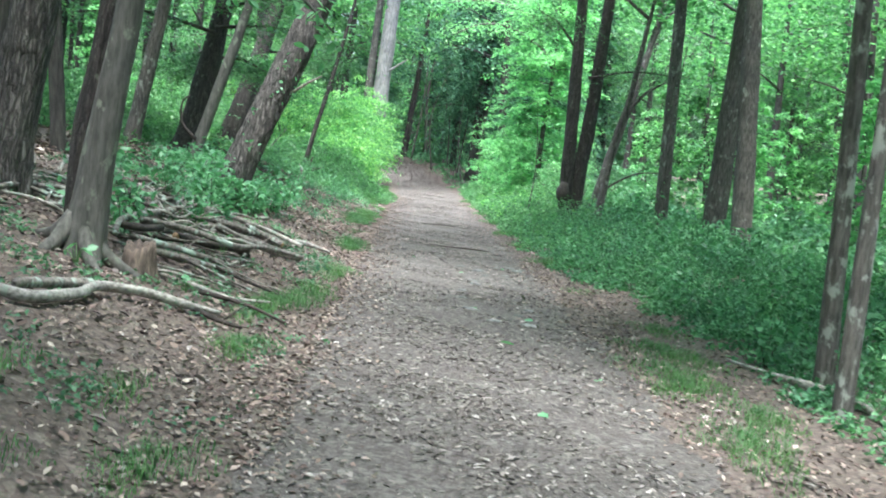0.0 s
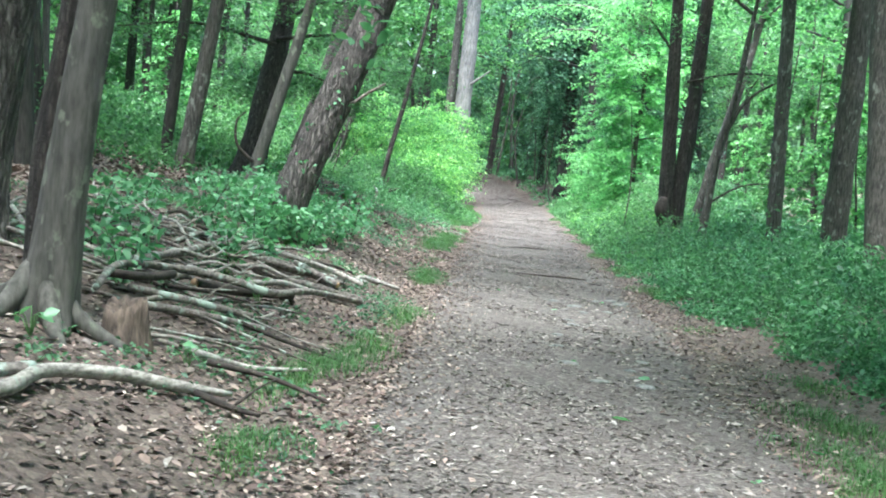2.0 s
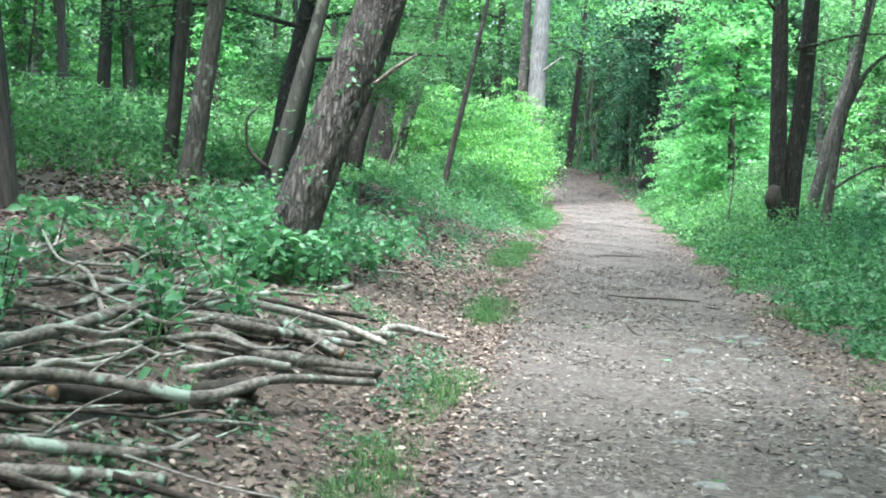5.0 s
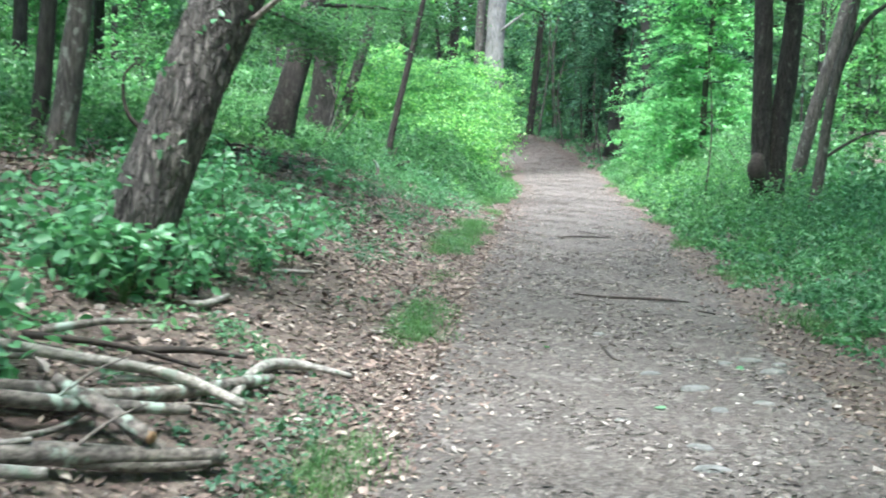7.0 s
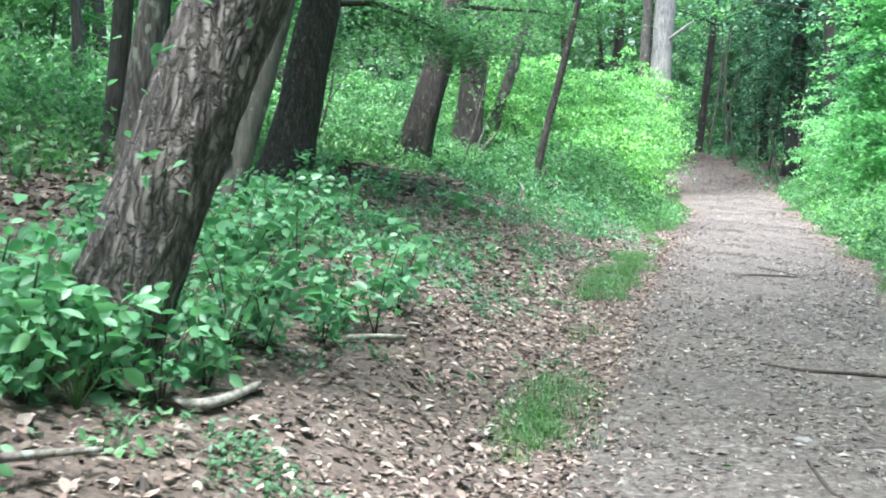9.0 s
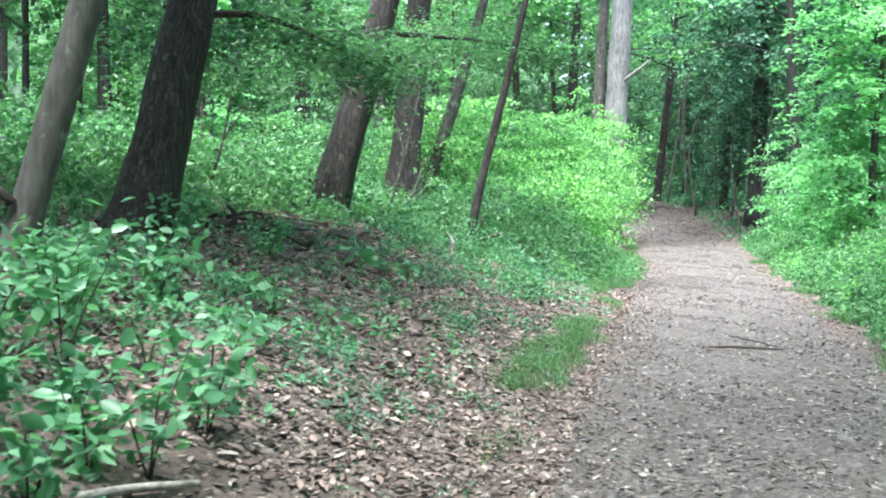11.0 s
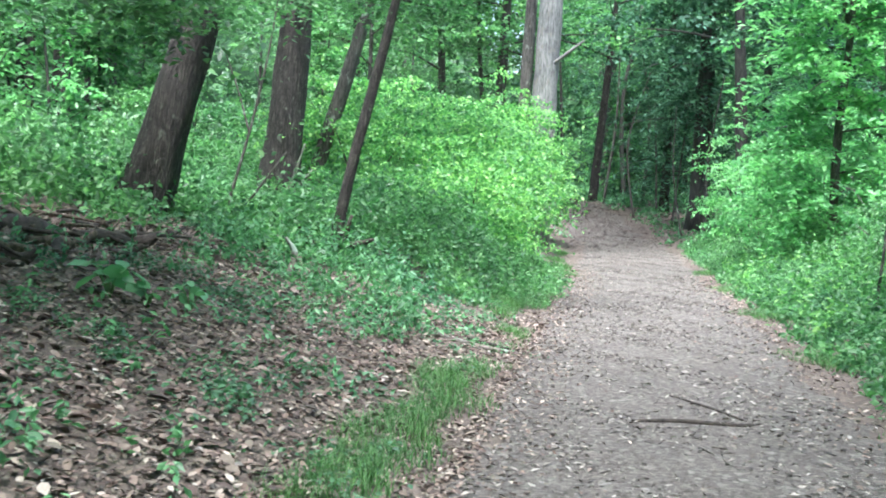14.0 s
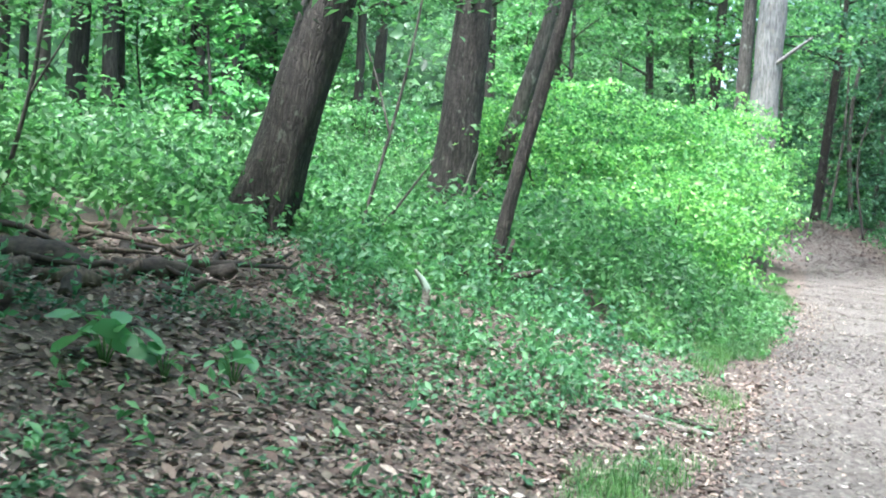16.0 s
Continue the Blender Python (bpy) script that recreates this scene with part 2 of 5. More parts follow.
def tube(name, pts, mat, sides=10, rings=16, rough=0.04, flare=0.0, ridges=0.0, seed=0, roots=5):
    """A limb or trunk: a rounded, uneven tube through rows of x, y, z, radius, with closed ends."""
    c = spline(pts, rings)
    d = np.gradient(c[:, :3], axis=0)
    d /= np.linalg.norm(d, axis=1)[:, None]
    ref = np.array([0.0, 1.0, 0.0]) if abs(d[:, 1]).mean() < 0.7 else np.array([1.0, 0.0, 0.0])
    u = np.cross(d, ref)
    u /= np.linalg.norm(u, axis=1)[:, None]
    w = np.cross(d, u)
    ang = np.linspace(0, 2 * math.pi, sides, endpoint=False)
    ln = np.concatenate([[0], np.cumsum(np.linalg.norm(np.diff(c[:, :3], axis=0), axis=1))])
    A, L = np.meshgrid(ang, ln)
    r = c[:, 3][:, None] * np.ones_like(A)
    k = seed * 1.7
    r *= 1 + rough * (np.sin(2 * A + 3.1 * L + k) + 0.7 * np.sin(3 * A - 5.3 * L + 2 * k) + 0.5 * np.sin(A + 9.0 * L + k))
    if flare:
        r *= 1 + flare * np.exp(-L / (1.3 * c[0, 3] + 0.05)) * (0.75 + 0.45 * np.cos(roots * A + k))
    if ridges:
        lane = A * 9 + 1.6 * np.sin(L * 5 + k + np.sin(A * 4)) + 0.8 * np.sin(L * 13 + 3 * A)
        r += ridges * (np.abs(np.sin(lane)) - 0.5 + 0.5 * np.sin(L * 21 + 5 * np.sin(A * 6 + k)) * np.cos(A * 7))
    v = c[:, None, :3] + r[..., None] * (np.cos(A)[..., None] * u[:, None] + np.sin(A)[..., None] * w[:, None])
    n = rings
    v = np.vstack([v.reshape(-1, 3), c[0, :3], c[-1, :3]])
    f = []
    for i in range(n - 1):
        for j in range(sides):
            k2 = (j + 1) % sides
            f.append((i * sides + j, i * sides + k2, (i + 1) * sides + k2, (i + 1) * sides + j))
    for j in range(sides):
        f.append((n * sides, (j + 1) % sides, j))
        f.append((n * sides + 1, (n - 1) * sides + j, (n - 1) * sides + (j + 1) % sides))
    return mesh_of(name, v, f, mat, True)


def leaves(name, pos, size, mat, flat=0.5, aspect=0.55, fold=0.25, fine=False, lean=None):
    """A mass of separate folded leaves at the given places. flat: 1 lies level, 0 any way round; size: length, one or each."""
    pos = np.asarray(pos, float)
    n = len(pos)
    size = np.broadcast_to(np.asarray(size, float), n) * rng.uniform(0.65, 1.25, n)
    az = rng.uniform(0, 2 * math.pi, n)
    el = rng.normal(-0.25, 0.9 * (1 - flat) + 0.12, n)
    d = np.stack([np.cos(az) * np.cos(el), np.sin(az) * np.cos(el), np.sin(el)], 1)
    if lean is not None:
        d = d + lean
        d /= np.linalg.norm(d, axis=1)[:, None]
    up = np.array([0, 0, 1.0]) + rng.normal(0, 1.1 * (1 - flat) + 0.15, (n, 3))
    side = np.cross(d, up)
    side /= np.linalg.norm(side, axis=1)[:, None] + 1e-9
    nor = np.cross(side, d)
    L, W, H = size[:, None] * d, size[:, None] * aspect * 0.5 * side, size[:, None] * aspect * fold * nor
    if fine:
        v = np.stack([pos, pos + 0.28 * L + 0.8 * W + 0.5 * H, pos + 0.62 * L + 0.85 * W + 0.5 * H, pos + L - 0.25 * H,
                      pos + 0.62 * L - 0.85 * W + 0.5 * H, pos + 0.28 * L - 0.8 * W + 0.5 * H], 1).reshape(-1, 3)
        f = (np.arange(n)[:, None] * 6)[:, None] + np.array([[0, 1, 2, 3], [0, 3, 4, 5]])
        f = f.reshape(-1, 4)
    else:
        v = np.stack([pos, pos + 0.5 * L + W + H, pos + L, pos + 0.5 * L - W + H], 1).reshape(-1, 3)
        f = ((np.arange(n) * 4)[:, None, None] + np.array([[0, 1, 2], [0, 2, 3]])).reshape(-1, 3)
    k = f.shape[1]
    me = bpy.data.meshes.new(name)
    me.vertices.add(len(v))
    me.vertices.foreach_set("co", v.astype(np.float32).ravel())
    me.loops.add(f.size)
    me.loops.foreach_set("vertex_index", f.astype(np.int32).ravel())
    me.polygons.add(len(f))
    me.polygons.foreach_set("loop_start", np.arange(0, f.size, k, dtype=np.int32))
    me.update(calc_edges=True)
    me.materials.append(mat)
    return me


def cloud(centre, radii, clusters, each, spread, low=0.0):
    """Places in flat, drooping sprays through an uneven ellipsoid, denser to the outside, with gaps between the sprays."""
    clusters, each = max(1, int(clusters * 0.62)), int(each * 1.6)
    d = rng.normal(size=(clusters, 3))
    d /= np.linalg.norm(d, axis=1)[:, None]
    r = rng.uniform(0.15, 1.0, clusters) ** 0.45 * rng.uniform(0.68, 1.25, clusters)
    c = np.array(centre) + d * r[:, None] * np.array(radii)
    a = np.arctan2(d[:, 1], d[:, 0]) + rng.normal(0, 0.5, clusters)
    big = spread * rng.uniform(0.9, 1.9, clusters)
    u, w = rng.normal(size=(clusters, each)) * (1.15 * big)[:, None], rng.normal(size=(clusters, each)) * (0.7 * big)[:, None]
    ca, sa = np.cos(a)[:, None], np.sin(a)[:, None]
    z = rng.normal(0, 0.16, (clusters, each)) * big[:, None] - 0.35 * np.clip(u, 0, None) - 0.2 * np.abs(w)
    p = np.stack([c[:, :1] + u * ca - w * sa, c[:, 1:2] + u * sa + w * ca, c[:, 2:] + z], -1).reshape(-1, 3)
    return p[p[:, 2] > low]


def tiers(centre, heights, radii, sprays, each, droop=0.25):
    """Places in flat fans, tier over tier, as on hemlock and young maple."""
    out = []
    for z, R in zip(heights, radii):
        for _ in range(sprays):
            a, l0 = rng.uniform(0, 2 * math.pi), rng.uniform(0.35, 1.0) * R
            t = rng.uniform(0.15, 1.0, each) ** 0.7
            wd = rng.normal(0, 0.16, each) * l0 * (1.15 - t)
            x = np.cos(a) * t * l0 - np.sin(a) * wd
            y = np.sin(a) * t * l0 + np.cos(a) * wd
            out.append(np.stack([centre[0] + x, centre[1] + y, z + rng.normal(0, 0.3) - droop * t * t * l0 + rng.normal(0, 0.06, each)], 1))
    return np.vstack(out)


# ---- ground and path ----
def axis(a, b, near0, near1, step, mid):
    lo = near0 - np.cumsum(np.geomspace(step * 2, mid, 14))
    hi = near1 + np.cumsum(np.geomspace(step * 2, mid, 14))
    return np.concatenate([[a], lo[::-1], np.arange(near0, near1, step), [near1], hi, [b]])


def grid(xs, ys, zf):
    X, Y = np.meshgrid(xs, ys)
    v = np.stack([X, Y, zf(X, Y)], -1).reshape(-1, 3)
    i = np.arange((len(ys) - 1) * len(xs)).reshape(len(ys) - 1, len(xs))[:, :-1].ravel()
    return v, np.stack([i, i + 1, i + 1 + len(xs), i + len(xs)], 1)


gv, gf = grid(axis(-400, 400, -7, 7, 0.2, 12), axis(-400, 420, -9, 44, 0.22, 12), lambda x, y: land(x, y) + ripple(x, y))
ground = tagged(new("ground", mesh_of("ground", gv, gf, EARTH, True)), "brown forest soil of a wooded bank under leaf litter", "ground", kind="structure")

py = np.arange(-22, 72, 0.16)
pu = np.linspace(-1, 1, 41)
U, Y = np.meshgrid(pu, py)
half = 1.36 - 0.25 * smooth(43, 52, Y) + 0.08 * np.sin(Y * 1.1 + U) + 0.06 * np.sin(Y * 2.9 + 1 + 2 * U) + 0.04 * np.sin(Y * 7.3)
X = 0.31 + bend(Y) + U * (half + 0.16)
Z = land(X, Y) + ripple(X, Y) + 0.032 * (1 - np.abs(U) ** 3.5) - 0.018 + 0.004 * np.sin(X * 9 + 3 * np.sin(Y * 5)) * np.abs(U) ** 2 + 0.0015 * np.sin(X * 23 + Y * 17)
i = np.arange((len(py) - 1) * len(pu)).reshape(len(py) - 1, len(pu))[:, :-1].ravel()
path = tagged(new("path", mesh_of("path", np.stack([X, Y, Z], -1).reshape(-1, 3), np.stack([i, i + 1, i + 1 + len(pu), i + len(pu)], 1), GRAVEL, True)),
              "trodden grey-brown gravel footpath through the wood", "path", kind="structure")


def path_z(x, y):
    return land(x, y) + ripple(x, y) + 0.014


# ---- trees with trunks that the walk passes ----
def tree(name, pts, mat, label, top=11.0, sides=12, flare=0.5, ridges=0.0, rough=0.03, rings=40, crown=None, leaf=LEAF_TREE, group=""):
    """pts: rows of x, y, z, radius up the trunk; it goes on above in the same way, straightening."""
    p = [list(r) for r in pts]
    x, y, z, r = p[-1]
    lx = (p[-1][0] - p[0][0]) / (p[-1][2] - p[0][2])
    ly = (p[-1][1] - p[0][1]) / (p[-1][2] - p[0][2])
    for f in (0.35, 0.7, 1.0):
        h = (top - z) * f
        p.append([x + lx * h * (1 - 0.3 * f), y + ly * h * (1 - 0.3 * f), z + h, r * (1 - 0.75 * f)])
    b = p[0]
    p[0][2] = float(land(b[0], b[1])) - 0.12
    ob = thing(name, (b[0], b[1], float(land(b[0], b[1]))), label, "tree", group)
    part("trunk", tube("trunk", p, mat, sides, rings, rough, flare, ridges, seed=b[1]), ob)
    if crown:
        n, rad, low = crown
        c = p[-1]
        m = p[-2]
        pos = cloud(((c[0] + m[0]) / 2, (c[1] + m[1]) / 2, (top + low) / 2 + 0.6), (rad, rad, (top - low) / 2 + 0.6), n, 40, 0.34, low)
        part("crown", leaves("crown", pos, 0.2, leaf, 0.7, 0.62), ob)
        for k in range(4):
            a0 = k * 1.6 + b[1]
            z0 = low + (top - low) * (0.1 + 0.15 * k)
            f = (z0 - z) / max(top - z, 0.1)
            bx, by = x + lx * (z0 - z), y + ly * (z0 - z)
            part("limb", tube("limb", [(bx, by, z0, 0.05), (bx + math.cos(a0) * rad * 0.4, by + math.sin(a0) * rad * 0.4, z0 + 0.5, 0.035),
                                       (bx + math.cos(a0) * rad * 0.85, by + math.sin(a0) * rad * 0.85, z0 + 0.8, 0.012)], mat, 6, 8), ob)
    return ob


def bough(ob, pts, n, width, mat, leaf, size, droop=0.0, flat=0.85, label=""):
    """A limb with side twigs and a flat spray of leaves along it."""
    limb = part("limb", tube("limb", [(a, b, c, r * 1.35) for a, b, c, r in pts], mat, 7, 14), ob)
    c = spline(pts, 60)[:, :3]
    d = c[-1] - c[0]
    s = np.array([-d[1], d[0], 0]) / (np.hypot(d[0], d[1]) + 1e-6)
    t = rng.uniform(0.2, 1.0, n)
    k = (t * 59).astype(int)
    twig = rng.choice(np.linspace(0.0, 1.0, 26), n)
    w = rng.normal(0, 0.5, n) * width * (1.1 - 0.7 * t)
    pos = c[k] + s * w[:, None] + np.array([0, 0, 1]) * (rng.normal(0, 0.13, n) - droop * np.abs(w) - 0.12 * twig)[:, None]
    pos += (d / np.linalg.norm(d)) * (np.abs(w) * 0.5)[:, None]
    part("leaves", leaves("leaves", pos, size, leaf, flat, 0.55, fine=size > 0.09), limb, label)


def rise(x, y, z, ax, ay, r0, r1):
    """Trunk rows from a foot and a lean in metres a metre of height."""
    return [(x + ax * h, y + ay * h, z + h, r0 + (r1 - r0) * h / 2.4) for h in (-0.15, 0.7, 1.5, 2.4)]


def up(x0, x1, y, z0, z1, r0, r1, y1=None):
    return [(x0, y, z0, r0), ((x0 + x1) / 2, (y + (y1 or y)) / 2, (z0 + z1) / 2, (r0 + r1) / 2), (x1, y1 or y, z1, r1)]


# near crowns hang above the view, sized to shade the path below
CROWN = (45, 2.6, 5.4)
t_dark = tree("tree", up(-3.84, -3.64, 1.7, 0.85, 2.7, 0.205, 0.185), BARK_DARK, "stout dark tree with furrowed bark standing behind a heap of branches",
              12, 40, 0.35, 0.014, rings=90, crown=(55, 3.2, 5.8))
t_grey = tree("tree", up(-2.69, -2.47, 0.1, 0.55, 2.44, 0.138, 0.098), BARK_GREY, "smooth grey twin-stemmed tree with flared mossy roots beside a stump",
              10.5, 28, 0.75, 0.0, rings=60, crown=(50, 3.4, 5.5))
part("stem", tube("stem", [(-2.77, 0.22, 0.65, 0.085), (-2.77, 0.24, 1.41, 0.085), (-2.67, 0.3, 2.44, 0.075), (-2.62, 0.5, 5.0, 0.05), (-2.5, 0.8, 8.0, 0.02)], BARK_BROWN, 16, 30, 0.03), t_grey)
for a0, l0 in ((0.1, 0.62), (-0.9, 0.42), (-2.0, 0.4), (1.3, 0.4), (2.6, 0.45)):
    ex, ey = -2.72 + math.cos(a0) * l0, 0.1 + math.sin(a0) * l0
    part("root", tube("root", [(-2.72 + math.cos(a0) * 0.05, 0.1 + math.sin(a0) * 0.05, 0.78, 0.07), (-2.72 + math.cos(a0) * 0.22, 0.1 + math.sin(a0) * 0.22, float(land(-2.72 + math.cos(a0) * 0.22, 0.1)) + 0.07, 0.055),
                               (ex, ey, float(land(ex, ey)) - 0.03, 0.03)], BARK_GREY, 10, 10), t_grey)
bough(t_grey, [(-2.5, 0.3, 3.3, 0.03), (-2.0, 1.2, 3.15, 0.02), (-1.5, 1.9, 2.8, 0.012), (-1.15, 2.1, 2.5, 0.005)], 110, 0.5, BARK_GREY, LEAF_SHRUB, 0.12, 0.25, 0.55, "broad drooping green leaves")
bough(t_dark, [(-3.6, 1.9, 3.6, 0.03), (-2.9, 3.2, 3.3, 0.02), (-2.2, 4.2, 3.1, 0.008)], 150, 0.7, BARK_DARK, LEAF_SHRUB, 0.11, 0.2, 0.6)
tree("tree", rise(-5.4, 13.0, 1.1, 0.14, 0.035, 0.145, 0.12), BARK_POLE, "slim upright grey-brown tree on the leafy bank", crown=(85, 3.2, 5.6))
t_pale = tree("tree", rise(-4.15, 12.3, 0.98, 0.253, 0.07, 0.11, 0.085), BARK_GREY, "pale split stem leaning steeply on the bank", 6.0, 14, 0.5)
part("limb", tube("limb", [(-4.1, 12.2, 1.35, 0.03), (-4.35, 12.15, 1.6, 0.022), (-4.38, 12.15, 1.95, 0.016), (-4.25, 12.15, 2.1, 0.01)], DARKWOOD, 8, 12), t_pale, "dark crooked side branch")
t_lean = tree("tree", rise(-2.87, 7.8, 0.6, 0.355, 0.13, 0.215, 0.195), BARK_DARK,
              "large leaning tree with deeply furrowed grey-brown bark among shrubs", 12, 56, 0.25, 0.016, rings=130, crown=(110, 4.2, 6.2))
for h, dx in ((0.55, -0.18), (0.85, 0.05), (1.25, -0.2), (1.6, 0.1), (2.0, -0.05)):
    cx, cy, cz = -2.87 + 0.355 * h + dx, 7.8 + 0.13 * h - 0.29, 0.6 + h
    for _ in range(11):
        part("leaf", leaves("leaf", [np.array([cx, cy, cz]) + rng.normal(0, 1, 3) * np.array([0.1, 0.03, 0.09])], 0.065, LEAF_SHRUB, 0.6, 0.65, fine=True), t_lean, "small green leaf on the bark")
part("broken_limb", tube("broken_limb", [(-2.1, 7.95, 2.15, 0.02), (-1.9, 7.9, 2.3, 0.018), (-1.7, 7.85, 2.42, 0.012)], DEADWOOD, 8, 8), t_lean, "short dead stub")
t_mid = tree("tree", rise(-4.9, 15.62, 1.0, 0.12, 0.25, 0.27, 0.205), BARK_BROWN,
             "dark smooth-barked tree with a flared foot on leaf litter", 11, 28, 0.45, rings=50, crown=(45, 3.0, 5.8))
t_a = tree("tree", rise(-5.2, 22.36, 1.05, 0.255, 0.08, 0.27, 0.215), BARK_BROWN, "dark brown tree leaning over low green growth", crown=CROWN, sides=20)
t_b = tree("tree", rise(-5.7, 29.5, 1.1, 0.075, 0.0, 0.33, 0.275), BARK_BROWN, "upright dark tree with rough bark at a bushy clearing", crown=(55, 2.0, 6.0), sides=20)
tree("tree", rise(-5.5, 30.5, 1.1, 0.30, 0.0, 0.14, 0.125), BARK_POLE, "thin leaning pole-like tree behind a larger trunk", 9, 10, 0.2, crown=(30, 1.6, 6.0))
t_thin = tree("tree", rise(-3.2, 22.9, 0.9, 0.208, 0.12, 0.068, 0.054), BARK_BROWN, "thin leaning dark young tree at the edge of the weeds", 9, 12, 0.3, crown=(16, 1.5, 6.4))
for dx, dz, ln in ((0.5, 0.15, 0.5), (-0.35, 0.3, 0.4), (0.25, 0.4, 0.35)):
    part("root_stub", tube("root_stub", [(-3.22, 22.9, 0.75, 0.05), (-3.22 + dx * 0.6, 22.8, 0.83, 0.04), (-3.22 + dx, 22.75, 0.75 + dz, 0.015)], DARKWOOD, 8, 8), t_thin)
t_white = tree("tree", up(-2.06, -1.86, 39.5, 1.0, 7.0, 0.33, 0.27), BARK_WHITE, "tall pale-barked tree rising behind a bright bush", 15, 18, 0.2, crown=(45, 2.6, 8.5))
part("broken_limb", tube("broken_limb", [(-1.85, 39.35, 4.55, 0.05), (-1.45, 39.2, 4.85, 0.04), (-1.05, 39.1, 5.15, 0.02)], BARK_WHITE, 8, 8), t_white, "pale dead stub")
tree("tree", up(-2.62, -2.42, 40.6, 1.0, 7.0, 0.16, 0.14), BARK_POLE, "brownish trunk close beside a tall pale tree", 14, 14, 0.2, crown=(35, 2.2, 8.5))
tree("tree", up(-1.05, -0.65, 58, 1.3, 6.2, 0.18, 0.14), BARK_BROWN, "slender dark tree beyond the bend of the path", 12, 12, 0.2, crown=(70, 3.2, 5.2), leaf=LEAF_DARK)
# unseen tree, added so that its crown shades the start of the bank
tree("tree", up(-3.7, -3.5, -9.8, 0.6, 3.0, 0.16, 0.14, -9.2), BARK_BROWN, "tall brown tree added out of view to shade the bank where the path begins", 11, 12, 0.3, crown=(260, 4.8, 5.0))
# the other side of the path
t_twin = tree("tree", up(3.76, 3.65, 23.4, 0.3, 4.0, 0.19, 0.165), BARK_BROWN, "dark twin-trunked tree with a burl, standing in low green growth", 12, 14, 0.2, crown=CROWN)
part("stem", tube("stem", [(4.0, 23.5, -0.05, 0.21), (4.01, 23.5, 0.5, 0.2), (4.05, 23.5, 1.45, 0.19), (4.14, 23.5, 2.5, 0.185), (4.23, 23.5, 4.0, 0.17), (4.4, 23.6, 8, 0.12), (4.5, 23.7, 11, 0.04)], BARK_BROWN, 14, 30), t_twin)
part("burl", tube("burl", [(3.72, 23.22, 0.55, 0.07), (3.62, 23.18, 0.9, 0.17), (3.66, 23.2, 1.2, 0.08)], DARKWOOD, 10, 8, 0.08), t_twin)
t_curve = tree("tree", [(4.36, 21.8, 0.2, 0.105), (4.52, 21.8, 1.56, 0.092), (4.64, 21.8, 2.52, 0.085), (4.85, 21.8, 3.4, 0.075), (5.05, 21.8, 4.9, 0.06)], BARK_POLE, "slim curving young tree with thin side branches", 8, 10, 0.2, crown=(30, 1.8, 5.2))
part("limb", tube("limb", [(4.66, 21.8, 2.6, 0.055), (5.07, 21.8, 3.45, 0.045), (5.6, 21.8, 3.9, 0.03), (6.3, 21.8, 4.2, 0.012)], BARK_POLE, 8, 14), t_curve)
part("limb", tube("limb", [(4.5, 21.8, 1.15, 0.03), (4.9, 21.7, 1.45, 0.025), (5.35, 21.7, 1.65, 0.02), (6.0, 21.6, 1.7, 0.008)], BARK_POLE, 8, 12), t_curve)
tree("tree", up(5.75, 5.60, 20.5, 0.3, 6.0, 0.17, 0.14), BARK_POLE, "straight slim grey-brown tree in green undergrowth", 12, 12, 0.2, crown=CROWN)
tree("tree", up(4.75, 5.72, 26.0, 0.2, 4.1, 0.15, 0.12), BARK_POLE, "grey leaning pole-like tree behind a twin trunk", 9, 12, 0.2, crown=(30, 2.0, 5.6))
tree("tree", up(7.12, 7.3, 20.9, 0.2, 6.0, 0.29, 0.24), BARK_POLE, "sturdy upright brown tree in green undergrowth", 12, 14, 0.2, crown=CROWN)
# never in view: added for the shade of its wide crown
tree("tree", up(7.6, 6.2, 5.2, 0.2, 4.2, 0.15, 0.12), BARK_POLE, "slim brown tree added out of view, leaning over the weeds to shade the path", 10, 12, 0.2, crown=(215, 5.0, 5.6))
tree("tree", up(3.07, 2.98, 0.5, 0.1, 3.1, 0.085, 0.065), BARK_MOTTLED, "thin lichened young tree at the weedy edge", 9.5, 12, 0.3, crown=(95, 3.4, 5.2))
tree("tree", up(2.86, 2.88, -0.5, 0.1, 2.3, 0.075, 0.055), BARK_MOTTLED, "thin mottled young tree leaning at the weedy edge", 9, 12, 0.3, crown=(85, 3.0, 5.0))
# crown made extra wide, out of view, to darken the path beneath
tree("tree", up(5.68, 5.6, 12.8, 0.2, 4.2, 0.2, 0.17, 13.6), BARK_POLE, "grey-brown woodland tree, its crown widened above the view to shade the path", 12, 14, 0.2, crown=(560, 6.6, 6.2))
# two trees added so that their crowns keep light off the bend
tree("tree", up(3.6, 3.3, 46.4, 0.2, 5.0, 0.2, 0.17), BARK_FAR, "dark spreading tree added to shade the bend of the path", 13.5, 12, 0.2, crown=(260, 4.6, 5.2), leaf=LEAF_DARK)
tree("tree", up(-4.3, -4.1, 51.0, 0.2, 6.0, 0.2, 0.17), BARK_FAR, "dark tree added over the bend of the path for its shade", 14, 12, 0.2, crown=(260, 4.8, 5.6))
